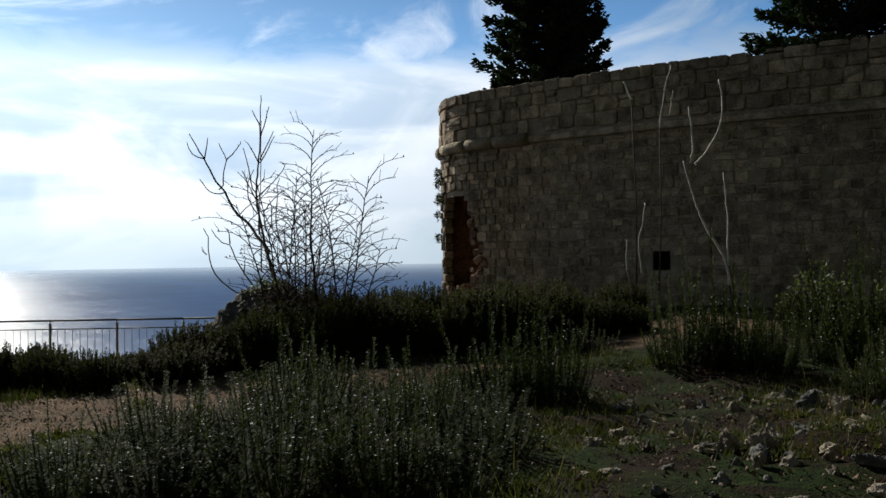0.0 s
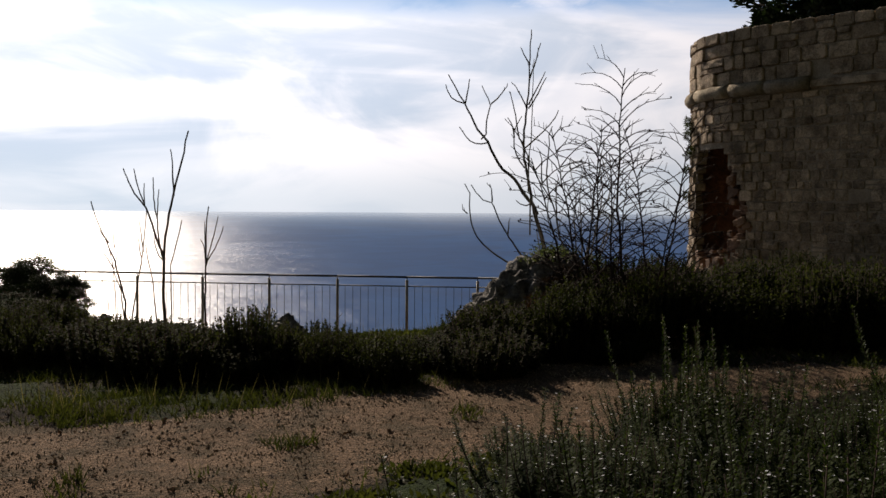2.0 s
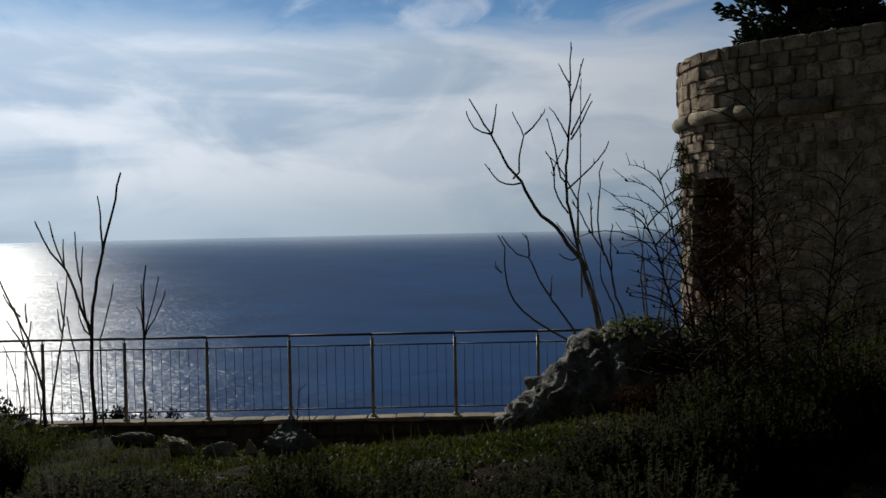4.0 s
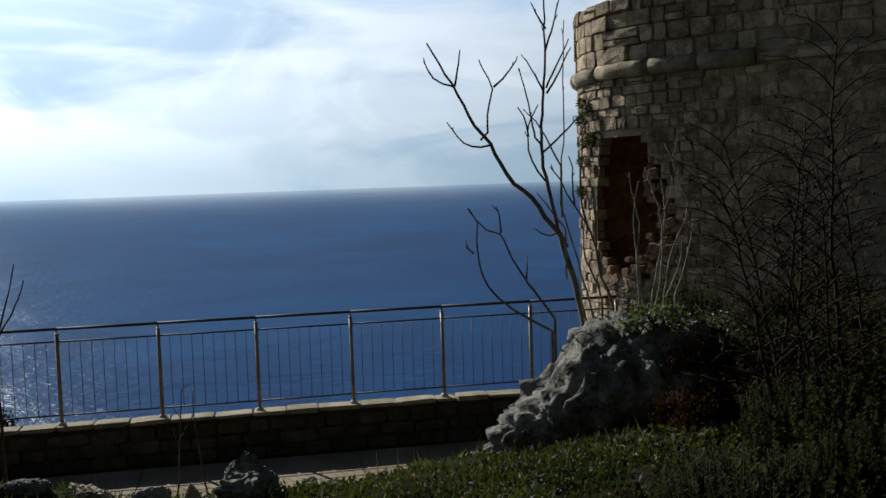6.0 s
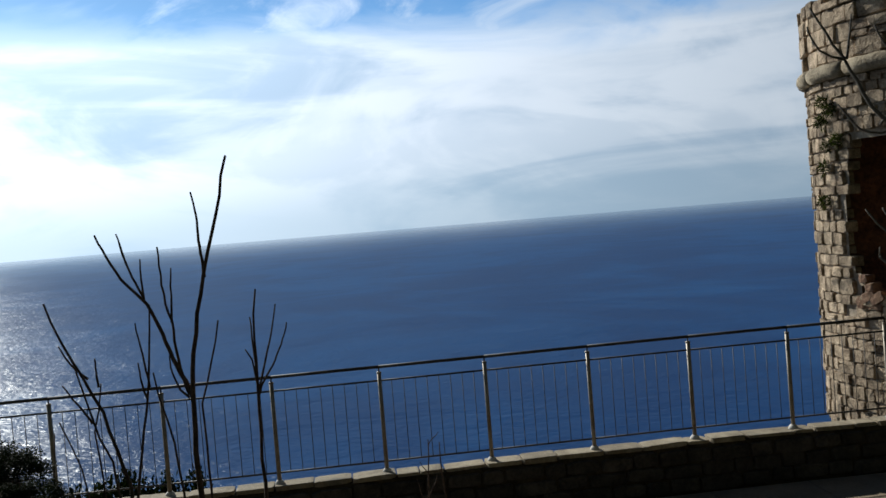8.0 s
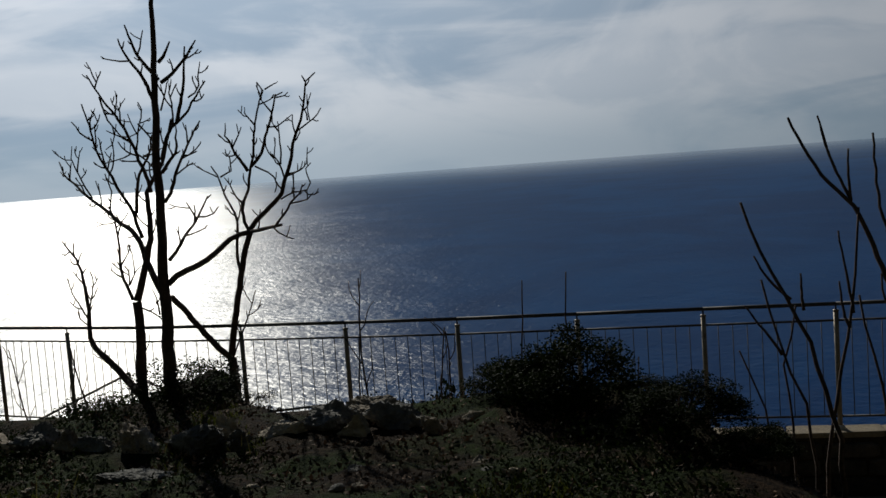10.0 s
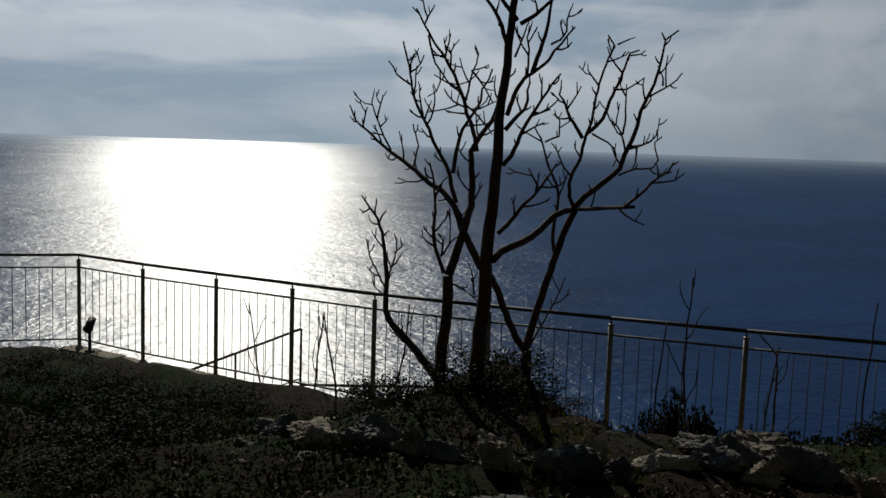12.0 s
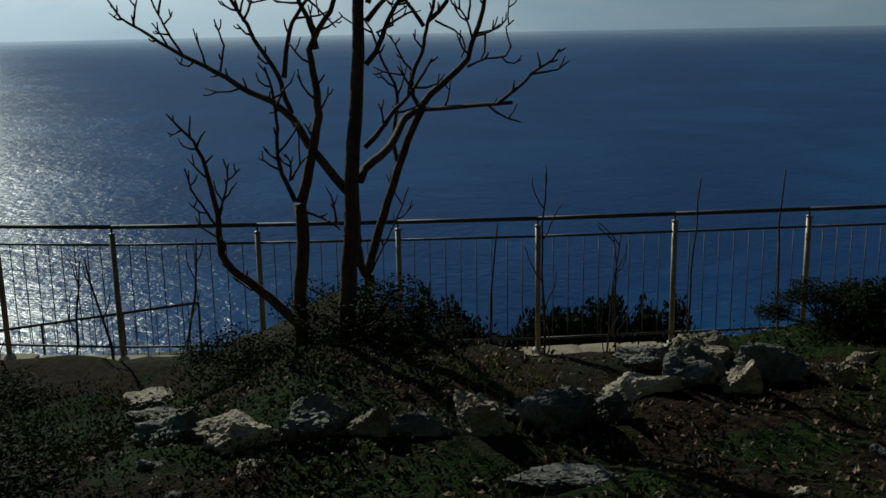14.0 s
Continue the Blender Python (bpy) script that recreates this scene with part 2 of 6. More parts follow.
def soil_material():
    """Brown soil with moss and grass colour, and gravel where the vertex layer says that the line is walked."""
    m = bpy.data.materials.new("garden_soil")
    m.use_nodes = True
    n = Nodes(m.node_tree)
    place = n.add("ShaderNodeNewGeometry").outputs["Position"]
    worn = n.add("ShaderNodeAttribute")
    worn.attribute_name = "worn"
    broad, grain = n.noise(place, 1.3, 6.0, 0.65, 0.5), n.noise(place, 22.0, 5.0, 0.7)
    chips = n.noise(place, 75.0, 3.0, 0.6)
    soil = n.mix(n.ramp(grain, 0.35, 0.65), rgb(0.007, 0.0045, 0.003), rgb(0.034, 0.021, 0.012))
    green = n.mix(n.ramp(grain, 0.3, 0.7), rgb(0.007, 0.014, 0.003), rgb(0.026, 0.042, 0.008))
    earth = n.mix(n.ramp(broad, 0.44, 0.58), soil, green)
    gravel = n.mix(n.ramp(chips, 0.32, 0.68), rgb(0.075, 0.048, 0.030), rgb(0.27, 0.180, 0.116))
    gravel = n.mix(n.ramp(n.noise(place, 3.2, 7.0, 0.72, 0.6), 0.42, 0.60), gravel, n.mix(n.ramp(chips, 0.3, 0.7), rgb(0.045, 0.036, 0.020), rgb(0.135, 0.092, 0.058)))
    mask = n.ramp(n.math("ADD", worn.outputs["Fac"], n.math("MULTIPLY", n.math("ADD", n.math("SUBTRACT", broad, 0.5), n.math("MULTIPLY", n.math("SUBTRACT", grain, 0.5), 0.9)), 1.5)), 0.35, 0.65)
    shader = n.add("ShaderNodeBsdfPrincipled")
    n.link(n.mix(mask, earth, gravel), shader.inputs["Base Color"])
    shader.inputs["Roughness"].default_value = 0.95
    shader.inputs["Specular IOR Level"].default_value = 0.06
    relief = n.add("ShaderNodeBump")
    relief.inputs["Strength"].default_value, relief.inputs["Distance"].default_value = 1.0, 0.024
    n.link(n.math("ADD", grain, chips), relief.inputs["Height"])
    n.link(relief.outputs[0], shader.inputs["Normal"])
    n.link(shader.outputs[0], n.add("ShaderNodeOutputMaterial").inputs[0])
    return m


def sea_material():
    """Wind-roughened deep water."""
    m = bpy.data.materials.new("sea_water")
    m.use_nodes = True
    n = Nodes(m.node_tree)
    place = n.add("ShaderNodeNewGeometry").outputs["Position"]
    swell = n.noise(place, 0.035, 8.0, 0.68, 0.2)
    wide = n.add("ShaderNodeMapping")
    n.link(place, wide.inputs[0])
    wide.inputs["Scale"].default_value = (0.8, 0.5, 1.0)
    streak = n.math("ADD", n.math("MULTIPLY", n.noise(wide.outputs[0], 0.016, 8.0, 0.66, 1.0), 0.55), n.math("MULTIPLY", n.noise(wide.outputs[0], 0.0035, 6.0, 0.6, 1.4), 0.45))
    deep = n.add("ShaderNodeBsdfDiffuse")
    n.link(n.mix(n.ramp(streak, 0.40, 0.62), rgb(0.0030, 0.028, 0.110), rgb(0.011, 0.062, 0.19)), deep.inputs[0])
    gloss = n.add("ShaderNodeBsdfGlossy")
    gloss.distribution = "BECKMANN"
    gloss.inputs["Color"].default_value = rgb(1, 1, 1)
    n.put(gloss.inputs["Roughness"], n.math("ADD", 0.36, n.math("MULTIPLY", streak, 0.10)))
    relief = n.add("ShaderNodeBump")
    relief.inputs["Strength"].default_value, relief.inputs["Distance"].default_value = 0.9, 0.95
    n.link(n.math("ADD", swell, n.math("MULTIPLY", n.noise(place, 0.45, 3.0, 0.6, 0.3), 0.30)), relief.inputs["Height"])
    n.link(relief.outputs[0], gloss.inputs["Normal"])
    n.link(relief.outputs[0], deep.inputs["Normal"])
    edge = n.add("ShaderNodeFresnel")
    edge.inputs["IOR"].default_value = 1.333
    both = n.add("ShaderNodeMixShader")
    n.link(n.math("ADD", n.math("MULTIPLY", edge.outputs[0], 0.15), 0.082), both.inputs[0])
    n.link(deep.outputs[0], both.inputs[1])
    n.link(gloss.outputs[0], both.inputs[2])
    # horizon haze put into the water: it turns clear over the last kilometres
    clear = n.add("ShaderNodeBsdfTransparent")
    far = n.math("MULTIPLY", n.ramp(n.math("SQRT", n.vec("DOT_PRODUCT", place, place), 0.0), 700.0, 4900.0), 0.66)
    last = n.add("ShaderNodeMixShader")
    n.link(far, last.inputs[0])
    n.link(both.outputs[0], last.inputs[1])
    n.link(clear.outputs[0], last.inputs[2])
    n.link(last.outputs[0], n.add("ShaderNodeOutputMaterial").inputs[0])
    return m


SOIL, SEA = soil_material(), sea_material()


# ---- building blocks ----
def mesh_of(bm, name, material, smooth=False):
    data = bpy.data.meshes.new(name)
    bm.to_mesh(data)
    bm.free()
    data.materials.append(material)
    if smooth:
        data.polygons.foreach_set("use_smooth", [True] * len(data.polygons))
    return data


def raw_mesh(name, verts, faces, material, smooth=False):
    data = bpy.data.meshes.new(name)
    data.from_pydata(verts, [], faces)
    data.materials.append(material)
    if smooth:
        data.polygons.foreach_set("use_smooth", [True] * len(data.polygons))
    return data


def thing(name, place, label, category, group="", kind=""):
    """An Empty at the base of a thing, which parents its parts."""
    ob = new(name)
    ob.empty_display_size = 0.1
    ob.location = place
    return tagged(ob, label, category, group, kind)


def part(name, data, parent, label="", kind="", at=None):
    """A mesh object under a thing or a part."""
    ob = new(name, data)
    ob.parent = parent
    if at is not None:
        ob.matrix_basis = at
    return tagged(ob, label, kind=kind)


def solo(name, data, label, category, group="", kind=""):
    return tagged(new(name, data), label, category, group, kind)


def frames_along(points):
    """For a bent line: at each point two directions across it."""
    out = []
    for k, p in enumerate(points):
        a, b = points[max(0, k - 1)], points[min(len(points) - 1, k + 1)]
        d = (b - a).normalized()
        side = d.cross(Vector((0.31, -0.9, 0.3))).normalized()
        out.append((side, d.cross(side)))
    return out


class Tubes:
    """Collects tapered tubes into one mesh."""

    def __init__(self):
        self.verts, self.faces = [], []

    def tube(self, points, r0, r1, sides=6):
        base, count = len(self.verts), len(points)
        for k, (p, (u, v)) in enumerate(zip(points, frames_along(points))):
            r = r0 + (r1 - r0) * k / (count - 1)
            for s in range(sides):
                a = 2 * math.pi * s / sides
                self.verts.append(p + u * (r * math.cos(a)) + v * (r * math.sin(a)))
        for k in range(count - 1):
            for s in range(sides):
                t = (s + 1) % sides
                self.faces.append((base + k * sides + s, base + k * sides + t, base + (k + 1) * sides + t, base + (k + 1) * sides + s))
        self.faces.append(tuple(base + (count - 1) * sides + s for s in range(sides)))
        self.faces.append(tuple(base + s for s in reversed(range(sides))))

    def leaf(self, p, d, side, length, width):
        b = len(self.verts)
        self.verts += [p, p + d * (length * 0.5) + side * width, p + d * length, p + d * (length * 0.5) - side * width]
        self.faces.append((b, b + 1, b + 2, b + 3))

    def blade(self, p, d, side, length, width):
        b = len(self.verts)
        self.verts += [p - side * width, p + side * width, p + d * length]
        self.faces.append((b, b + 1, b + 2))

    def mesh(self, name, material, smooth=True):
        return raw_mesh(name, [tuple(v) for v in self.verts], self.faces, material, smooth)


def any_way(rng):
    while True:
        v = Vector((rng.uniform(-1, 1), rng.uniform(-1, 1), rng.uniform(-1, 1)))
        if 0.05 < v.length < 1:
            return v.normalized()


def smooth_step(a, b, x):
    f = min(1.0, max(0.0, (x - a) / (b - a)))
    return f * f * (3 - 2 * f)


# ---- plan ----
SEA_Z, CAP_Z, FLOOR_Z = -32.5, 0.13, -0.42
# centre line of the parapet and railing, from the tower westwards to the corner and round it
RUN = ((0.35, 17.86), (-1.60, 17.72), (-6.71, 17.22), (-10.02, 16.93), (-11.70, 16.86), (-13.41, 16.88), (-15.39, 17.11), (-16.47, 17.25), (-17.59, 17.46), (-21.1, 14.5))
EDGE = ((-40, 15.6), (-15, 15.3), (-12.4, 15.3), (-11.3, 15.0), (-10.6, 14.0), (-9.6, 13.75), (-8.9, 14.3), (-8.1, 14.1), (-7.4, 13.1), (-6.0, 11.95), (-4.8, 11.5), (-4.0, 11.35), (-3.1, 11.4), (-2.7, 11.75), (-2.3, 12.15), (-1.6, 13.1), (-0.6, 14.1), (0.4, 15.2), (1.5, 17.5), (40, 30))


def between(x, table):
    for (ax, ay), (bx, by) in zip(table, table[1:]):
        if x <= bx:
            return ay + (by - ay) * max(0.0, (x - ax) / (bx - ax))
    return table[-1][1]


RUN_BY_X = tuple(sorted(RUN[:-1])) + ((40.0, 21.0),)


def garden(x, y):
    """Height of the raised garden."""
    z = 1.27 - 0.38 * math.exp(-max(0.0, y - 1.2) / 2.6) + 0.05 * smooth_step(0, 3, x) * smooth_step(7, 11, y)
    z += 0.12 * smooth_step(1.0, 4.0, x) * smooth_step(9, 13, y) - 0.50 * smooth_step(-11.2, -12.6, x) * smooth_step(11.8, 14.0, y)
    z -= 0.20 * smooth_step(-2.4, -3.8, x) * smooth_step(-8.0, -6.6, x) * smooth_step(9.3, 11.3, y)
    z -= 0.24 * math.exp(-((x + 2.5) ** 2 + (y - 11.7) ** 2) / 0.5)
    z += 0.17 * math.exp(-((x + 1.4) ** 2 + (y - 10.75) ** 2) / 0.9)
    z += 0.10 * noise.noise(Vector((x * 0.45, y * 0.45, 3.0))) + 0.045 * noise.noise(Vector((x * 1.7, y * 1.7, 7.0)))
    return z


def ground_z(x, y):
    z = garden(x, y)
    drop = smooth_step(-0.2, 0.6, y - between(x, EDGE) + 0.18 * noise.noise(Vector((x * 1.3, 5.0, 2.0))))
    low = FLOOR_Z - 0.05
    z = z + (low - z) * drop
    out = y - (between(x, RUN_BY_X) if x > -17.59 else 17.46 + (x + 17.59) * 0.88)
    if out > 0.2:
        shelf = -1.6 - 1.6 * smooth_step(0.5, 5.0, out) - 60.0 * smooth_step(9.5, 60.0, out)
        z = low + (shelf - low) * smooth_step(0.2, 1.0, out) + 0.25 * noise.noise(Vector((x * 0.5, y * 0.5, 9.0)))
    # unseen hill behind the camera, added to block skylight from shaded faces
    behind = -y - 2.5
    if behind > 0:
        z += 1.25 * behind * smooth_step(0, 6, behind) + 1.5 * noise.noise(Vector((x * 0.12, y * 0.12, 1.0))) * smooth_step(1, 8, behind)
    aside = x - 14.0
    if aside > 0:
        z += 0.35 * aside * smooth_step(0, 6, aside) * smooth_step(15.0, 9.0, y)
    return z


def build_ground():
    xs, x = [], -24.0
    while x <= 14.0:
        xs.append(x)
        x += 0.16
    ys, y = [], -2.5
    while y <= 19.0:
        ys.append(y)
        y += 0.16
    far = (1.5, 4, 8, 13, 20, 30, 45, 70, 110, 180)
    xs = [xs[0] - d for d in reversed(far)] + xs + [xs[-1] + d for d in far]
    ys = [ys[0] - d for d in reversed(far)] + ys + [ys[-1] + d for d in far]
    verts, faces, worn = [], [], []
    for y in ys:
        for x in xs:
            rough = 0.05 * noise.noise(Vector((x * 3.4, y * 3.4, 0))) + 0.03 * noise.noise(Vector((x * 8, y * 8, 2))) if worn_gap(x, y) > 0.8 else 0.008 * noise.noise(Vector((x * 5, y * 5, 0)))
            verts.append((x, y, ground_z(x, y) + rough))
            w = 1.0 - smooth_step(0.62, 1.0, worn_gap(x, y) + 0.22 * noise.noise(Vector((x * 1.1, y * 1.1, 6.0))) + 0.14 * noise.noise(Vector((x * 3.1, y * 3.1, 6.0)))) if y < 14.2 else 0.0
            worn.append(w)
    wide = len(xs)
    for j in range(len(ys) - 1):
        for i in range(wide - 1):
            a = j * wide + i
            faces.append((a, a + 1, a + wide + 1, a + wide))
    data = raw_mesh("ground", verts, faces, SOIL, True)
    # dark scrub keeps the unseen hill's bounce light low; also on the sea slope
    data.materials.append(FAR_SCRUB)
    data.polygons.foreach_set("material_index", [1 if verts[f[0]][1] < -3.5 or verts[f[0]][1] > 18.8 else 0 for f in faces])
    layer = data.attributes.new("worn", "FLOAT", "POINT")
    layer.data.foreach_set("value", worn)
    solo("ground", data, "brown garden soil with moss and a gravel track", "ground", kind="structure")


build_ground()


def build_sea():
    verts, faces, sides = [(0, 0, SEA_Z)], [], 96
    rings = (150, 400, 900, 1800, 3000, 4900)
    for r in rings:
        verts += [(r * math.cos(2 * math.pi * k / sides), r * math.sin(2 * math.pi * k / sides), SEA_Z) for k in range(sides)]
    for k in range(sides):
        l = (k + 1) % sides
        faces.append((0, 1 + k, 1 + l))
        for j in range(len(rings) - 1):
            a, b = 1 + j * sides, 1 + (j + 1) * sides
            faces.append((a + k, b + k, b + l, a + l))
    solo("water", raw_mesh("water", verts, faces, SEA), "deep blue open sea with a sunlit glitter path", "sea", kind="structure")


build_sea()


# ---- lengths along the parapet ----
def along(line, s):
    """The place and the direction at s metres along a line of straight runs."""
    for (ax, ay), (bx, by) in zip(line, line[1:]):
        d = math.hypot(bx - ax, by - ay)
        if s <= d or (bx, by) == line[-1]:
            f = s / d
            return Vector((ax + (bx - ax) * f, ay + (by - ay) * f, 0)), Vector(((bx - ax) / d, (by - ay) / d, 0))
        s -= d


def length_of(line):
    return sum(math.dist(a, b) for a, b in zip(line, line[1:]))


FULL = length_of(RUN)


def strip(line, inner, outer, z0, z1, step=0.3):
    """A solid band along a line, from inner to outer metres to its garden side."""
    verts, faces, count = [], [], int(length_of(line) / step)
    for k in range(count + 1):
        p, d = along(line, length_of(line) * k / count)
        side = Vector((d.y, -d.x, 0)) * -1.0
        side = side if side.y < 0 else -side
        for off, z in ((inner, z0), (inner, z1), (outer, z1), (outer, z0)):
            verts.append(tuple(p + side * off + Vector((0, 0, z))))
    for k in range(count):
        for s in range(4):
            t = (s + 1) % 4
            faces.append((4 * k + s, 4 * k + t, 4 * k + 4 + t, 4 * k + 4 + s))
    faces += [(3, 2, 1, 0), (4 * count, 4 * count + 1, 4 * count + 2, 4 * count + 3)]
    return verts, faces


parapet = thing("parapet_wall", (-6.7, 17.16, FLOOR_Z), "low stone parapet wall carrying the terrace railing", "wall", kind="structure")
verts, faces = strip(RUN, -0.10, 0.09, -1.6, CAP_Z - 0.06)
base = Vector((-6.7, 17.16, FLOOR_Z))
part("wall_core", raw_mesh("wall_core", [tuple(Vector(v) - base) for v in verts], faces, JOINT), parapet)
verts, faces = strip(RUN[:-1], 0.20, 3.3, FLOOR_Z - 0.2, FLOOR_Z)
pavement = solo("pavement", raw_mesh("pavement", verts, faces, PAVING), "worn pale concrete terrace paving along the parapet", "pavement", kind="structure")


def paving_slabs():
    """Cast slabs on the terrace next to the tower, with open joints."""
    rng, s, o = random.Random(126), 0.3, pavement
    while s < 8.5:
        size, off = rng.uniform(1.0, 1.3), 0.22
        while off < 3.0:
            deep = rng.uniform(0.8, 1.05)
            bm = bmesh.new()
            verts = []
            for u, v in ((s + 0.006, off + 0.006), (s + size - 0.006, off + 0.006), (s + size - 0.006, off + deep - 0.006), (s + 0.006, off + deep - 0.006)):
                p, d = along(RUN, u)
                side = Vector((d.y, -d.x, 0))
                side = side if side.y < 0 else -side
                verts.append(p + side * v)
            low = [bm.verts.new((p.x, p.y, FLOOR_Z - 0.02)) for p in verts]
            top = [bm.verts.new((p.x, p.y, FLOOR_Z + 0.014 + rng.uniform(-0.003, 0.003))) for p in verts]
            for k in range(4):
                bm.faces.new((low[k], low[(k + 1) % 4], top[(k + 1) % 4], top[k]))
            bm.faces.new(top)
            bmesh.ops.recalc_face_normals(bm, faces=bm.faces)
            part("slab", mesh_of(bm, "slab", PAVING), o)
            off += deep
        s += size


# ---- the round tower and its curtain wall ----
TOWER, ROUND, SWEEP = Vector((1.79, 18.90, 0)), 1.94, 27.0
TURN_A, TURN_B = 80.0, 229.0
ROUND_LEN = radians(TURN_B - TURN_A) * ROUND
WALL_LEN = ROUND_LEN + 13.0
TOP_Z, MOULD_Z, FOOT_Z = 4.95, 4.06, -1.2


def outline(s):
    """The place and the outward direction at s metres along the tower's face, from its seaward back."""
    if s <= ROUND_LEN:
        a = radians(TURN_A) + s / ROUND
        n = Vector((math.cos(a), math.sin(a), 0))
        return TOWER + n * ROUND, n
    a0 = radians(TURN_B)
    n0 = Vector((math.cos(a0), math.sin(a0), 0))
    centre = TOWER + n0 * (ROUND - SWEEP)
    a = a0 + (s - ROUND_LEN) / SWEEP
    n = Vector((math.cos(a), math.sin(a), 0))
    return centre + n * SWEEP, n


def turn_at(angle):
    return radians(angle - TURN_A) * ROUND


HOLE = (turn_at(191.0), turn_at(234.0), 1.45, 3.24)
# the breach's jambs, in degrees round the tower, by height
JAMB_A = ((1.3, 199.0), (1.6, 197.0), (2.0, 191.5), (2.45, 191.5), (2.9, 194.5), (3.3, 197.0))
JAMB_B = ((1.3, 219.0), (1.6, 224.0), (2.0, 233.0), (2.4, 232.0), (2.65, 229.5), (2.9, 224.0), (3.2, 219.5))


def in_hole(s, z, grow=0.0):
    """Inside the ragged breach in the tower's flank."""
    wild = 0.05 * noise.noise(Vector((z * 5.1, 4.0, 1.0))) * smooth_step(3.1, 2.3, z)
    low = HOLE[2] + 0.16 * noise.noise(Vector((s * 6, 1.0, 6.0)))
    a, b = turn_at(between(z, JAMB_A)) + wild, turn_at(between(z, JAMB_B)) + 0.06 * noise.noise(Vector((z * 6.0, 9.0, 2.0)))
    arch = HOLE[3] - 0.16 * smooth_step(turn_at(201), turn_at(194), s)
    return a - grow < s < b + grow and low - grow < z < arch + grow


def slot(s, z):
    """The small square opening in the curtain wall."""
    return abs(s - (ROUND_LEN + 3.4)) < 0.15 and 1.98 < z < 2.28


tower = thing("stone_tower", TOWER, "round ruined fortress tower and curtain wall of weathered limestone", "tower", kind="structure")


def build_tower_core():
    step, verts, faces = 0.09, [], []
    cols, rows = int(WALL_LEN / step), int((TOP_Z - 0.08 - FOOT_Z) / step)
    for j in range(rows + 1):
        z = FOOT_Z + (TOP_Z - 0.08 - FOOT_Z) * j / rows
        for i in range(cols + 1):
            p, nrm = outline(WALL_LEN * i / cols)
            verts.append(tuple(p - nrm * 0.035 + Vector((0, 0, z)) - TOWER))
    wide = cols + 1
    for j in range(rows):
        for i in range(cols):
            s, z = WALL_LEN * (i + 0.5) / cols, FOOT_Z + (TOP_Z - 0.08 - FOOT_Z) * (j + 0.5) / rows
            if not in_hole(s, z) and not slot(s, z):
                a = j * wide + i
                faces.append((a, a + 1, a + wide + 1, a + wide))
    top = len(verts)
    for i in range(cols + 1):
        p, nrm = outline(WALL_LEN * i / cols)
        verts.append(tuple(p - nrm * 1.45 + Vector((0, 0, TOP_Z - 0.08)) - TOWER))
        verts.append(tuple(p - nrm * 1.45 + Vector((0, 0, FOOT_Z)) - TOWER))
    last = rows * wide
    for i in range(cols):
        faces.append((last + i, last + i + 1, top + 2 * i + 2, top + 2 * i))
        faces.append((top + 2 * i, top + 2 * i + 2, top + 2 * i + 3, top + 2 * i + 1))
    part("wall_core", raw_mesh("wall_core", verts, faces, CORE), tower)


build_tower_core()


def build_niche():
    """The rough inside of the breach: a hollow of red rubble."""
    verts, faces, cols, rows = [], [], 30, 44
    s0, s1, z0, z1 = HOLE[0] - 0.2, HOLE[1] + 0.25, HOLE[2] - 0.3, HOLE[3] + 0.15
    for j in range(rows + 1):
        for i in range(cols + 1):
            u, v = i / cols, j / rows
            p, nrm = outline(s0 + (s1 - s0) * u)
            deep = 0.10 + (0.85 - 0.60 * smooth_step(0.40, 0.80, u)) * (1 - abs(2 * u - 1) ** 4) * (1 - abs(2 * v - 1) ** 6) * (0.45 + 0.55 * smooth_step(0.15, 0.5, v))
            deep += 0.10 * noise.noise(Vector((u * 7, v * 11, 0))) + 0.07 * noise.noise(Vector((u * 17, v * 26, 3)))
            verts.append(tuple(p - nrm * deep + Vector((0, 0, z0 + (z1 - z0) * v)) - TOWER))
    for j in range(rows):
        for i in range(cols):
            a = j * (cols + 1) + i
            faces.append((a, a + 1, a + cols + 2, a + cols + 1))
    part("breach", raw_mesh("breach", verts, faces, BREACH), tower, "broken hollow of red rubble")


build_niche()


def build_moulding():
    """Rounded string course of separate dressed lengths; it is broken off along the curtain wall."""
    s, rng = turn_at(100), random.Random(5)
    while s < turn_at(TURN_B) + 0.75:
        size = rng.uniform(0.55, 0.85)
        t = Tubes()
        pts = []
        for k in range(5):
            p, nrm = outline(s + 0.006 + (size - 0.012) * k / 4)
            pts.append(p + nrm * 0.02 + Vector((0, 0, MOULD_Z + rng.uniform(-0.004, 0.004))) - TOWER)
        t.tube(pts, 0.098, 0.098, 10)
        part("moulding", t.mesh("moulding", MOULD), tower, "rounded string course length")
        s += size
    # the broken stump of the course runs on as a rough ledge
    verts, faces, count = [], [], 90
    a0, a1 = s + 0.02, WALL_LEN
    for k in range(count + 1):
        p, nrm = outline(a0 + (a1 - a0) * k / count)
        out = 0.035 + 0.03 * noise.noise(Vector((k * 0.6, 0, 0)))
        for off, z in ((-0.08, -0.07), (out, -0.06), (out * 0.7, 0.03), (-0.08, 0.07)):
            verts.append(tuple(p + nrm * off + Vector((0, 0, MOULD_Z + z)) - TOWER))
    for k in range(count):
        for q in range(3):
            faces.append((4 * k + q, 4 * k + q + 1, 4 * k + 5 + q, 4 * k + 4 + q))
    part("ledge", raw_mesh("ledge", verts, faces, STONE), tower, "broken remains of the string course")


build_moulding()


# ---- railing ----
POST_TOP, RAIL_Z, THIN_Z, LOW_Z = 1.17, 1.235, 1.09, 0.24


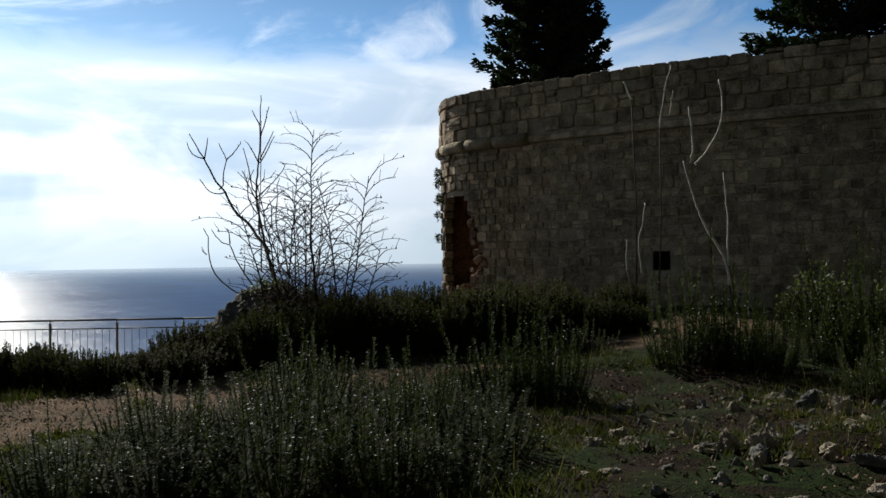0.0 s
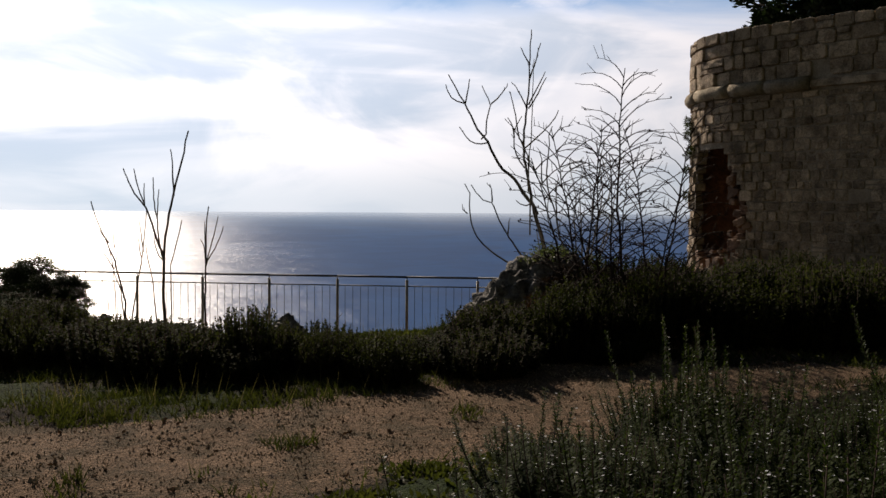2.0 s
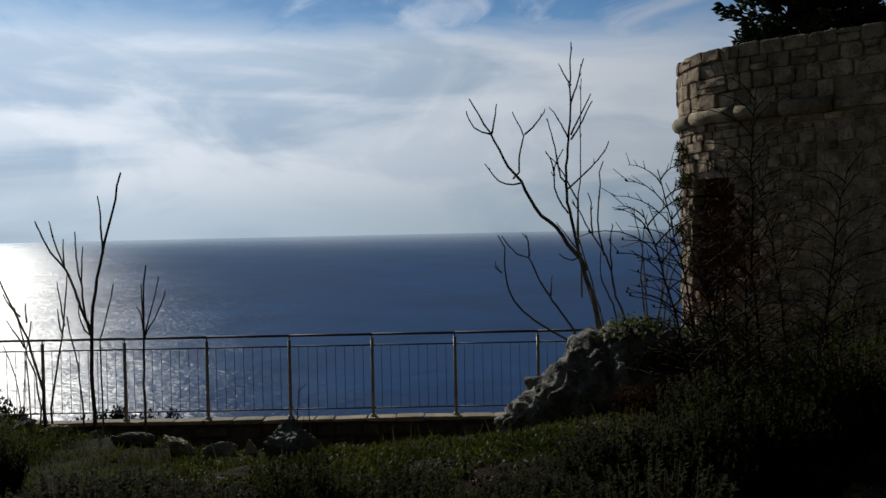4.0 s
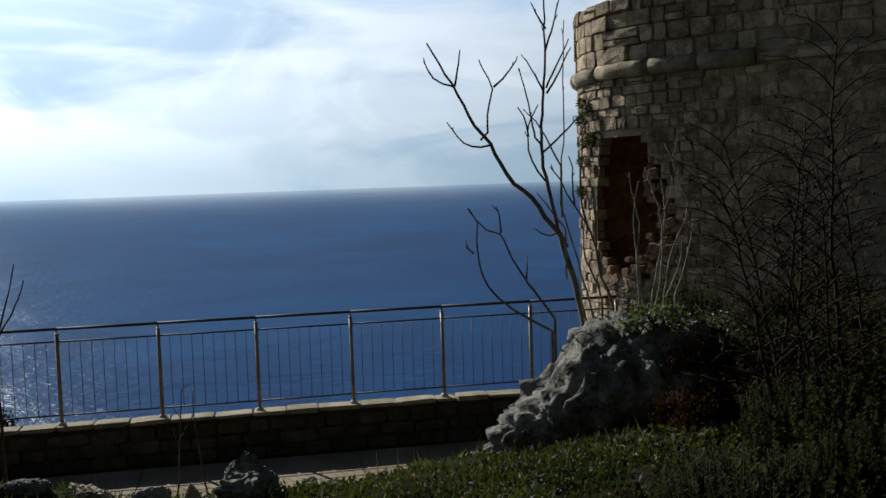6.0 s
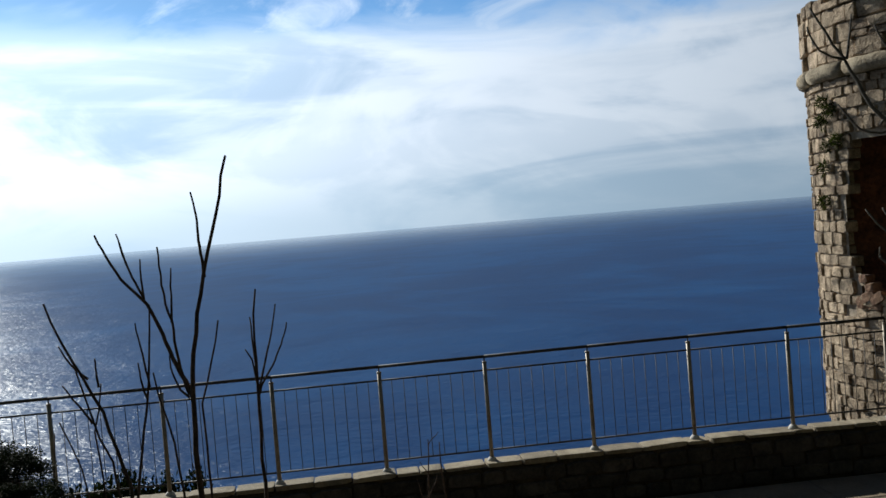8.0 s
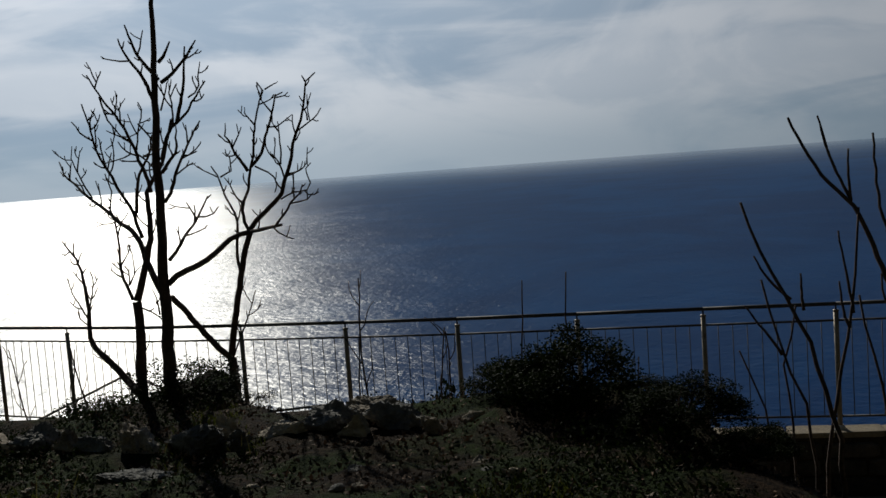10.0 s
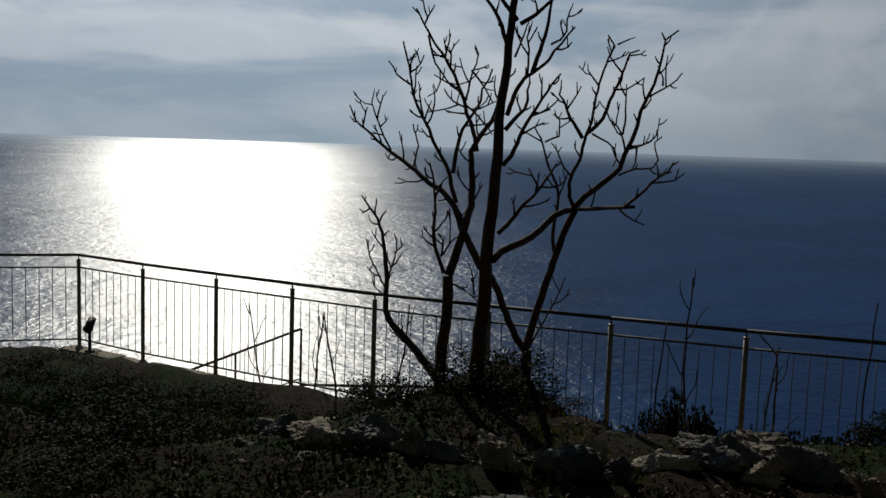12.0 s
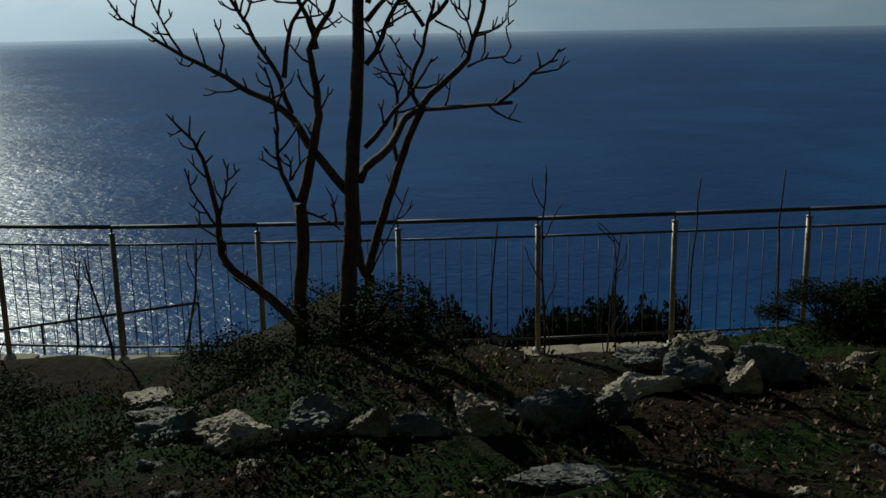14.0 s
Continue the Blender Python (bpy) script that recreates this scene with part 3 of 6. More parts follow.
def post_mesh():
    t = Tubes()
    t.tube([Vector((0, 0, 0)), Vector((0, 0, POST_TOP - CAP_Z))], 0.023, 0.023, 8)
    t.tube([Vector((0, 0, POST_TOP - CAP_Z)), Vector((0, 0, POST_TOP - CAP_Z + 0.015))], 0.028, 0.024, 8)
    return t.mesh("post", STEEL)


def foot_mesh():
    t = Tubes()
    t.tube([Vector((0, 0, -0.03)), Vector((0, 0, 0.015)), Vector((0, 0, 0.035))], 0.062, 0.030, 8)
    return t.mesh("foot", FOOT)


def stem_mesh():
    t = Tubes()
    t.tube([Vector((0, 0, POST_TOP - CAP_Z)), Vector((0, 0, RAIL_Z - CAP_Z))], 0.008, 0.008, 6)
    return t.mesh("bracket", DARK_STEEL)


def bar_mesh():
    t = Tubes()
    t.tube([Vector((0, 0, LOW_Z)), Vector((0, 0, THIN_Z))], 0.0044, 0.0044, 5)
    return t.mesh("bar", DARK_STEEL)


railing = thing("railing", (0, 0, 0), "steel terrace railing with round posts and thin upright bars on the parapet", "railing", kind="structure")
POST, PFOOT, STEM, BAR = post_mesh(), foot_mesh(), stem_mesh(), bar_mesh()


def spot_at(x):
    """The length along the parapet at which it comes to x."""
    s = 0.0
    for (ax, ay), (bx, by) in zip(RUN, RUN[1:]):
        if bx <= x <= ax:
            return s + math.dist((ax, ay), (bx, by)) * (ax - x) / (ax - bx)
        s += math.dist((ax, ay), (bx, by))


def build_rail():
    """Posts, rails and bars along the whole parapet."""
    spots = [spot_at(-0.03 - 1.111 * k) for k in range(12)] + [spot_at(x) for x in (-13.41, -14.39, -15.39, -16.47, -17.58)]
    spots += [spots[-1] + 1.3, spots[-1] + 2.6, spots[-1] + 3.9]
    spots = [min(s, FULL - 1e-3) for s in spots]
    for s in spots:
        p, d = along(RUN, s)
        ob = part("post", POST, railing, at=Matrix.Translation(p + Vector((0, 0, CAP_Z))))
        part("foot", PFOOT, ob, "pale mortar foot")
        part("bracket", STEM, ob)
    for a, b in zip(spots, spots[1:]):
        pa, pb = along(RUN, a)[0], along(RUN, b)[0]
        for z, r, nm in ((RAIL_Z, 0.017, "handrail"), (THIN_Z, 0.010, "upper_rail"), (LOW_Z, 0.010, "lower_rail")):
            t = Tubes()
            t.tube([pa + Vector((0, 0, z)), pb + Vector((0, 0, z))], r, r, 8)
            part(nm, t.mesh(nm, DARK_STEEL), railing)
        for k in range(1, 9):
            part("bar", BAR, railing, at=Matrix.Translation(pa.lerp(pb, k / 9)))


build_rail()


def corner_lamp():
    """Small bollard spotlight fixed to the parapet's corner."""
    lamp = thing("garden_spotlight", (-17.35, 17.38, CAP_Z), "small dark garden spotlight fixed on the parapet corner", "lamp")
    t = Tubes()
    t.tube([Vector((0, 0, -0.02)), Vector((0, 0, 0.02))], 0.06, 0.055, 12)
    part("base", t.mesh("base", DARK_STEEL), lamp)
    t = Tubes()
    t.tube([Vector((0, 0, 0.0)), Vector((0, 0, 0.26))], 0.02, 0.02, 10)
    part("stem", t.mesh("stem", DARK_STEEL), lamp)
    t = Tubes()
    t.tube([Vector((0.02, -0.06, 0.26)), Vector((0, 0, 0.31)), Vector((-0.03, 0.08, 0.37))], 0.055, 0.045, 12)
    part("lamp_head", t.mesh("lamp_head", DARK_STEEL), lamp)


corner_lamp()


def stair_rail():
    """The railing of the steps below the terrace, sloping flight and level landing."""
    low = thing("stair_railing", (-18.3, 23.6, -2.75), "dark steel railing of steps descending below the parapet", "railing", kind="structure")
    o = Vector((-18.3, 23.6, -2.75))
    flights = ((Vector((-18.3, 23.6, -0.72)), Vector((-20.6, 22.9, -1.75)), 1.0, 14), (Vector((-18.3, 23.6, -1.74)), Vector((-15.0, 25.3, -1.74)), 0.95, 21))
    for a, b, tall, count in flights:
        for z, r, nm in ((0.0, 0.024, "handrail"), (-tall + 0.1, 0.012, "lower_rail")):
            t = Tubes()
            t.tube([a + Vector((0, 0, z)) - o, b + Vector((0, 0, z)) - o], r, r, 6)
            part(nm, t.mesh(nm, DARK_STEEL), low)
        for k in range(count + 1):
            p = a.lerp(b, k / count)
            r = 0.022 if k % 7 == 0 else 0.007
            t = Tubes()
            t.tube([p - o, p - o + Vector((0, 0, -tall - (0.1 if k % 7 == 0 else -0.1)))], r, r, 5)
            part("post" if k % 7 == 0 else "bar", t.mesh("bar", DARK_STEEL), low)


stair_rail()


# ---- bare trees ----
def bend(start, leans, step, depth=0.0, wobble=3.0, rng=None):
    """A limb as points: lean from upright (towards +x) of each step, in degrees; depth: metres it goes inland per metre."""
    pts, p = [start.copy()], start.copy()
    for lean in leans:
        a = radians(lean + (rng.uniform(-wobble, wobble) if rng else 0))
        for _ in range(2):
            p = p + Vector((math.sin(a), -depth, math.cos(a))).normalized() * (step / 2)
            j = 0.03 * step
            pts.append(p + Vector((rng.uniform(-j, j), rng.uniform(-j, j), 0)) if rng else p.copy())
    return pts


def at_part(pts, f):
    k = f * (len(pts) - 1)
    i = min(int(k), len(pts) - 2)
    return pts[i].lerp(pts[i + 1], k - i), (pts[i + 1] - pts[i]).normalized()


def twigs(t, pts, r0, r1, rng, every=0.16, long=0.5, level=2, spread=42, start=0.2, flat=0.6):
    """Side shoots along a limb, zigzag and rising, each with shoots of its own."""
    total = sum((b - a).length for a, b in zip(pts, pts[1:]))
    count, side = max(1, int(total * (1 - start) / every)), rng.choice((-1, 1))
    for k in range(count):
        f = start + (1 - start) * (k + rng.uniform(0.2, 0.9)) / count
        p, d = at_part(pts, min(f, 0.99))
        side = -side
        a = radians(spread + rng.uniform(-14, 14)) * side
        out = Vector((d.x * math.cos(a) + d.z * math.sin(a), d.y + rng.uniform(-flat, flat), -d.x * math.sin(a) + d.z * math.cos(a)))
        out = (out.normalized() + Vector((0, 0, 0.25))).normalized()
        size = long * rng.uniform(0.45, 1.0) * (1.1 - 0.5 * f)
        r = max(0.0046, (r0 + (r1 - r0) * f) * 0.5)
        q, line = p.copy(), [p.copy()]
        bits = 5
        for b in range(bits):
            out = (out + any_way(rng) * 0.32 + Vector((0, 0, 0.13))).normalized()
            q = q + out * (size / bits)
            line.append(q.copy())
        t.tube(line, r, max(0.0030, r * 0.5), 5 if level > 1 else 4)
        if level > 1 and size > 0.12:
            twigs(t, line, r, r * 0.45, rng, every * 0.75, size * 0.5, level - 1, spread, 0.3, flat)


def local(pts, o):
    return [p - o for p in pts]


def grow(tree, name, bark, o, rng, start, leans, step, depth, r0, r1, foot=0.0):
    """One limb of a tree, with the knots and the small end shoots that all of them have."""
    pts = bend(Vector(start), leans, step, depth, 1.5, rng)
    if foot:
        pts.insert(0, pts[0] - Vector((0.0, 0.0, foot)))
    t = Tubes()
    t.tube(local(pts, o), r0, r1, 8 if r0 > 0.012 else 6)
    if r1 < 0.007:
        for f in (0.96, 0.80, 0.58):
            if rng.random() < 0.5:
                p, d = at_part(pts, f)
                w = (d + any_way(rng) * 0.75 + Vector((0, 0, 0.2))).normalized()
                size = rng.uniform(0.02, 0.06)
                t.tube(local([p, p + w * size * 0.6, p + w * size + Vector((0, 0, 0.006))], o), r1, r1 * 0.7, 5)
    part(name, t.mesh(name, bark), tree)
    return pts


def spurs(tree, o, rng, pts, r0, r1):
    """Short crooked side shoots that turn up, some of them forked."""
    size = sum((b - a).length for a, b in zip(pts, pts[1:]))
    t, side = Tubes(), 1
    for k in range(int(size / 0.11)):
        f = 0.22 + 0.76 * (k + rng.random()) / (size / 0.11)
        if f > 0.98 or rng.random() < 0.25:
            continue
        p, d = at_part(pts, f)
        side = -side
        out = Vector((d.z, 0, -d.x)) * side + Vector((0, rng.uniform(-0.5, 0.5), 0))
        w = (out * rng.uniform(0.5, 1.0) + d * rng.uniform(0.3, 0.9)).normalized()
        long, line = rng.choice((0.05, 0.09, 0.16)) * rng.uniform(0.7, 1.3), [p]
        for _ in range(3):
            line.append(line[-1] + w * (long / 3))
            w = (w + Vector((0, 0, 0.35)) + any_way(rng) * 0.35).normalized()
        r = max(0.0042, min(0.007, r0 + (r1 - r0) * f))
        t.tube(local(line, o), r, 0.0036, 5)
        if long > 0.08:
            q = line[2]
            v = (w + any_way(rng) * 0.9).normalized()
            t.tube(local([q, q + v * (long * 0.25), q + v * (long * 0.4) + Vector((0, 0, 0.012))], o), 0.0045, 0.0034, 5)
    if t.faces:
        part("twig", t.mesh("twig", BARK), tree, kind="stuff")


def big_tree():
    rng, thin, o = random.Random(11), random.Random(12), Vector((-11.3, 14.1, 1.0))
    tree = thing("bare_tree", o, "leafless multi-stemmed tree with dark bark at the terrace edge", "tree")

    def limb(start, leans, step, depth, r0, r1, foot=0.0):
        pts = grow(tree, "trunk" if foot else "limb", BARK, o, rng, start, leans, step, depth, r0, r1, foot)
        if r1 < 0.012 and r0 < 0.03:
            spurs(tree, o, thin, pts, r0, r1)

    # three trunks, the tie between two of them, and the great limbs
    limb((-11.27, 14.02, 1.07), [4, 4, 6, 6, 6, 6, 4, 4, 6, 7, 8, 8, 7, 8], 0.207, 0.06, 0.050, 0.0140, foot=0.30)
    limb((-11.50, 14.04, 1.04), [1, 2, 4, 1], 0.214, 0.02, 0.037, 0.0320, foot=0.30)
    limb((-11.46, 14.02, 1.90), [17, 13, 12, 9, -3, -10, -9, 27, 34, 18, 10, 9], 0.110, -0.22, 0.028, 0.0080)
    limb((-11.22, 14.85, 0.87), [2, 1, -1], 0.155, 0.11, 0.038, 0.0340, foot=0.30)
    limb((-11.22, 14.80, 1.33), [16, 16, 18, 18, 18, 20, 21, 25], 0.130, 0.16, 0.027, 0.0210)
    limb((-11.23, 14.80, 1.34), [-4, -1, 5, 7, 6, 5], 0.158, 1.30, 0.024, 0.0200)
    limb((-11.16, 13.96, 2.02), [22, 53, 62, 53, 34, 23, 34, 53, 76], 0.088, -1.64, 0.023, 0.0190)
    limb((-11.23, 13.97, 1.97), [-45, -42, -35, -52, -70, -61, -64, -66, -62, -62, -63, -42], 0.160, -0.51, 0.024, 0.0050)
    limb((-11.45, 13.92, 1.27), [-46, -48, -50, -52, -55, -34, -5, 0, -14, -13, -16, -28, -47, -43], 0.097, -0.18, 0.028, 0.0050)
    limb((-10.88, 14.64, 2.31), [41, 49, 51, 43, 14, 22, 16, 10, 23, 22, 13, 9, 10, 53], 0.092, -0.11, 0.020, 0.0050)
    limb((-10.88, 14.64, 2.30), [84, 83, 82, 83], 0.162, 0.92, 0.015, 0.0100)
    limb((-10.48, 14.25, 2.35), [51, 51, 46, 42, 57, 56, 31], 0.062, 0.37, 0.010, 0.0050)
    # boughs and their twigs
    limb((-11.09, 13.89, 3.22), [-21, -21, -32, -39, -30, -22], 0.084, 0, 0.014, 0.0050)
    limb((-11.04, 13.88, 3.37), [-41, -40, -36, -23, -19, -17], 0.073, 0, 0.014, 0.0050)
    limb((-11.02, 13.88, 3.35), [61, 56, 49, 45, 42, 39], 0.062, 0, 0.014, 0.0050)
    limb((-11.02, 13.87, 3.48), [50, 32, 29], 0.053, 0, 0.014, 0.0050)
    limb((-11.11, 13.93, 2.57), [39, 25, 22, 29, 31, 32, 33, 40], 0.076, 0, 0.014, 0.0050)
    limb((-11.09, 13.91, 2.85), [18, 18, 26, 36, 56, 57, 48, 30, 47, 36, 43], 0.057, 0, 0.014, 0.0050)
    limb((-11.10, 13.92, 2.77), [42, 42, 48, 20, -5, 16], 0.053, 0, 0.014, 0.0050)
    limb((-10.95, 13.91, 3.09), [19, 17, 16, 8, 8, 9], 0.082, 0, 0.014, 0.0050)
    limb((-11.13, 13.95, 2.18), [45, 38, 36, 45, 40, 33, 32], 0.076, 0, 0.014, 0.0050)
    limb((-11.37, 14.18, 2.64), [-12, -17, -26, -15, -23, -25, -32, -36, -42, -30, -30, -32], 0.080, 0, 0.014, 0.0050)
    limb((-11.52, 14.25, 2.32), [-22, -13, -24, -34, -34, -24, -31, -30, -22, -12, -12, -14, -16], 0.082, 0, 0.014, 0.0050)
    limb((-11.55, 14.25, 2.50), [7, 9, 13, 18, 33, 39, 27, 7, 36, 19], 0.069, 0, 0.014, 0.0050)
    limb((-11.49, 14.02, 1.91), [-22, -23, -13, -1, 5, -3, -6, -10, -15], 0.075, 0, 0.013, 0.0050)
    limb((-10.88, 14.64, 2.30), [-24, -4, 16, 30, 11, 13, 24, 6, 10, 11, 19, 19, 28, -36], 0.081, 0, 0.013, 0.0050)
    limb((-11.01, 14.70, 1.97), [-8, -7, 7, 7, 6, -12, -26, -25, -14, -20, -35], 0.079, 0, 0.013, 0.0050)
    limb((-10.85, 14.64, 2.74), [-34, -34, -35, -23, -20, -41, 11], 0.052, 0, 0.013, 0.0050)
    limb((-10.81, 14.64, 2.78), [51, 39, 22, 16, 25, 26, 17, 17, 19, 73], 0.060, 0, 0.013, 0.0050)
    limb((-10.95, 13.93, 2.85), [68, 59, 49], 0.057, 0, 0.007, 0.0040)
    limb((-11.00, 13.93, 2.75), [59, 61, 67], 0.048, 0, 0.007, 0.0040)
    limb((-10.85, 13.91, 3.24), [66, 37, -3, 15], 0.058, 0, 0.007, 0.0040)
    limb((-10.98, 13.91, 3.07), [3, 1, -10, 19], 0.071, 0, 0.007, 0.0040)
    limb((-11.05, 13.89, 3.17), [21, 20, 18], 0.063, 0, 0.007, 0.0040)
    limb((-10.90, 13.95, 2.45), [-28, -29, -32], 0.042, 0, 0.007, 0.0040)
    limb((-12.14, 14.58, 2.62), [-31, -31, -23, -24, -21, 11], 0.070, 0, 0.007, 0.0040)
    limb((-12.25, 14.58, 2.83), [13, 13, 19], 0.052, 0, 0.007, 0.0040)
    limb((-12.43, 14.72, 2.78), [10, 10, 14], 0.044, 0, 0.007, 0.0040)
    limb((-11.92, 14.47, 2.52), [12, 10, -18, -18], 0.072, 0, 0.007, 0.0040)
    limb((-11.86, 14.25, 3.04), [-59, -54, -29, -43], 0.053, 0, 0.007, 0.0040)
    limb((-11.86, 14.25, 3.11), [61, 40, 23], 0.049, 0, 0.007, 0.0040)
    limb((-11.86, 14.25, 3.11), [4, 24], 0.057, 0, 0.007, 0.0040)
    limb((-11.74, 14.25, 2.78), [30, 20, 8, -3], 0.056, 0, 0.007, 0.0040)
    limb((-11.76, 14.25, 2.83), [-14, -12, -2], 0.071, 0, 0.007, 0.0040)
    limb((-11.74, 14.18, 3.39), [26, 29, 33], 0.043, 0, 0.007, 0.0040)
    limb((-11.71, 14.18, 3.33), [167, 165, 159, 142, 142, 141, 122, 145], 0.058, 0, 0.007, 0.0040)
    limb((-11.60, 14.18, 3.19), [14, 14, 14], 0.049, 0, 0.007, 0.0040)
    limb((-11.56, 14.18, 3.14), [1, 1, 28], 0.046, 0, 0.007, 0.0040)
    limb((-11.45, 14.18, 2.90), [-70, -61, -49, -30], 0.047, 0, 0.007, 0.0040)
    limb((-11.45, 14.18, 2.94), [10, 10, 13, 24, 11, -24], 0.057, 0, 0.007, 0.0040)
    limb((-11.42, 14.18, 3.12), [138, 141, 145, 147], 0.060, 0, 0.007, 0.0040)
    limb((-11.46, 14.18, 2.92), [125, 131, 141, 133], 0.061, 0, 0.007, 0.0040)
    limb((-11.56, 14.02, 2.07), [-65, -48], 0.047, 0, 0.007, 0.0040)
    limb((-11.51, 14.02, 2.01), [9, -1, -31], 0.048, 0, 0.007, 0.0040)
    limb((-11.50, 14.02, 2.02), [27, 34, 40], 0.042, 0, 0.007, 0.0040)
    limb((-11.56, 14.02, 2.36), [20, 26, 48], 0.053, 0, 0.007, 0.0040)
    limb((-11.45, 14.02, 1.86), [112, 114, 119, 131], 0.051, 0, 0.007, 0.0040)
    limb((-11.11, 14.70, 2.71), [62, 69, 0, 0, -40], 0.050, 0, 0.007, 0.0040)
    limb((-10.92, 14.64, 2.51), [-43, -30, -23, -35], 0.056, 0, 0.007, 0.0040)
    limb((-10.66, 14.64, 3.31), [66, 66], 0.041, 0, 0.007, 0.0040)
    limb((-10.76, 14.64, 3.06), [-39, -39, -36], 0.043, 0, 0.007, 0.0040)
    limb((-10.79, 14.64, 2.77), [117, 116, 132, 166, -161], 0.057, 0, 0.007, 0.0040)
    limb((-10.48, 14.73, 3.00), [61, 59, 58, 52, 35], 0.051, 0, 0.007, 0.0040)
    limb((-10.39, 14.73, 3.07), [-1, -26], 0.044, 0, 0.007, 0.0040)
    limb((-10.40, 14.77, 3.35), [-28, -28], 0.025, 0, 0.007, 0.0040)
    limb((-10.58, 14.69, 2.68), [74, 67, 62, 41], 0.052, 0, 0.007, 0.0040)
    limb((-10.52, 14.69, 2.70), [179, -175, -155], 0.051, 0, 0.007, 0.0040)
    limb((-10.62, 14.67, 2.52), [65, 68, 87, 80, 33, -19, -9, 51], 0.055, 0, 0.007, 0.0040)
    limb((-10.59, 14.69, 2.67), [-13, -15, -35, -55, -20, 0], 0.055, 0, 0.007, 0.0040)
    limb((-10.61, 14.69, 2.77), [6, 2, -2, 0], 0.074, 0, 0.007, 0.0040)
    limb((-11.98, 14.12, 2.18), [26, 39], 0.045, 0, 0.007, 0.0040)
    limb((-11.89, 14.05, 1.78), [-32, -26, -34, -29, -12, -16], 0.056, 0, 0.007, 0.0040)
    limb((-11.89, 14.05, 1.82), [22, 19, 16, 11, 1, -18], 0.053, 0, 0.007, 0.0040)
    limb((-11.86, 14.05, 1.91), [47, 32], 0.051, 0, 0.007, 0.0040)
    limb((-11.29, 14.02, 1.80), [-7, -8, -16], 0.049, 0, 0.007, 0.0040)
    limb((-11.19, 14.80, 1.35), [27, 27, 27, 24, 23, 22], 0.091, 0, 0.007, 0.0040)


big_tree()


def sapling():
    rng, o = random.Random(4), Vector((-6.7, 13.75, FLOOR_Z))
    tree = thing("bare_sapling", o, "leafless young fig with upright shoots in front of the railing", "sapling")

    def shoot(start, leans, step, depth, r0, r1):
        t = Tubes()
        t.tube(local(bend(Vector(start), leans, step, depth, 1.0, rng), o), r0, r1, 7)
        part("shoot", t.mesh("shoot", BARK), tree)

    shoot((-6.62, 13.75, -0.46), [0, 0, 0, 0, 0, 0, 0, 2, 8, 12, 14, 17, 17, 14], 0.269, 0.03, 0.028, 0.0090)
    shoot((-7.00, 13.50, -0.46), [0, 0, 0, 0, 0, 0, -13, -14, -25, -26, -16], 0.266, 0.03, 0.021, 0.0070)
    shoot((-6.26, 14.10, -0.46), [0, 0, 0, 0, 0, 2, 2, 3], 0.349, 0, 0.021, 0.0070)
    shoot((-6.62, 13.72, 1.66), [-21, -23, -21, -19, -21, -24, -42, -40, -30, -26, -24], 0.117, 0, 0.017, 0.0070)
    shoot((-7.05, 13.70, -0.46), [0, 0, 0, 0, 10, 13, 6, 5], 0.348, 0, 0.016, 0.0060)
    shoot((-6.73, 13.70, -0.46), [0, 0, 0, 0, -3, -10, -11], 0.331, 0, 0.014, 0.0060)
    shoot((-7.13, 13.60, -0.46), [0, 0, 0, 0, -8, -19, -14], 0.350, 0, 0.013, 0.0060)
    shoot((-7.23, 13.60, -0.46), [0, 0, 0, 0, 0, -5, 11], 0.326, 0, 0.011, 0.0050)
    shoot((-6.57, 13.80, -0.46), [0, 0, 0, 0, 0, -2, 0, 14, 16], 0.293, 0, 0.012, 0.0060)
    shoot((-7.33, 13.60, -0.46), [0, 0, 0, 0, -6, -22], 0.344, 0, 0.008, 0.0050)
    shoot((-6.46, 13.67, 2.46), [-3, -4, -4, 0, -1, -8, -9], 0.083, 0, 0.012, 0.0060)
    shoot((-6.64, 13.72, 1.67), [-16, -10, -5, -3, -16, -6, -3, -1], 0.129, 0, 0.012, 0.0060)
    shoot((-6.89, 13.72, 2.35), [-25, -23, -20, -17, -13, -13], 0.079, 0, 0.009, 0.0050)
    shoot((-6.89, 13.72, 2.35), [-25, -23, -20, -17, -13, -13], 0.079, 0, 0.009, 0.0050)
    shoot((-6.89, 13.72, 2.34), [-4, -2, -1, 2], 0.069, 0, 0.009, 0.0050)
    shoot((-6.72, 13.72, 2.17), [4, 4, 5], 0.124, 0, 0.009, 0.0050)
    shoot((-7.22, 13.45, 1.87), [-48, -40, -33, -27], 0.073, 0, 0.009, 0.0050)
    shoot((-7.16, 13.46, 1.81), [-4, -2, -1], 0.064, 0, 0.009, 0.0050)
    shoot((-7.27, 13.60, 1.55), [-30, -34, -37, -32], 0.081, 0, 0.009, 0.0050)
    shoot((-6.90, 13.70, 1.75), [-7, -9, -9, -8], 0.111, 0, 0.009, 0.0050)
    shoot((-6.92, 13.70, 1.67), [-20, -10, -4, -4], 0.064, 0, 0.009, 0.0050)
    shoot((-6.64, 13.72, 1.65), [-46, -24, -13, -1], 0.084, 0, 0.009, 0.0050)
    shoot((-6.25, 14.10, 1.56), [21, 34, 33, 27, 26, 23, 15], 0.082, 0, 0.009, 0.0050)
    shoot((-6.24, 14.10, 1.61), [17, 17, 17, 15, 13, 11], 0.104, 0, 0.009, 0.0050)
    shoot((-6.25, 14.10, 1.72), [-2, -2, -2], 0.138, 0, 0.009, 0.0050)
    shoot((-6.25, 14.10, 1.65), [-8, -8, -27], 0.089, 0, 0.009, 0.0050)


sapling()


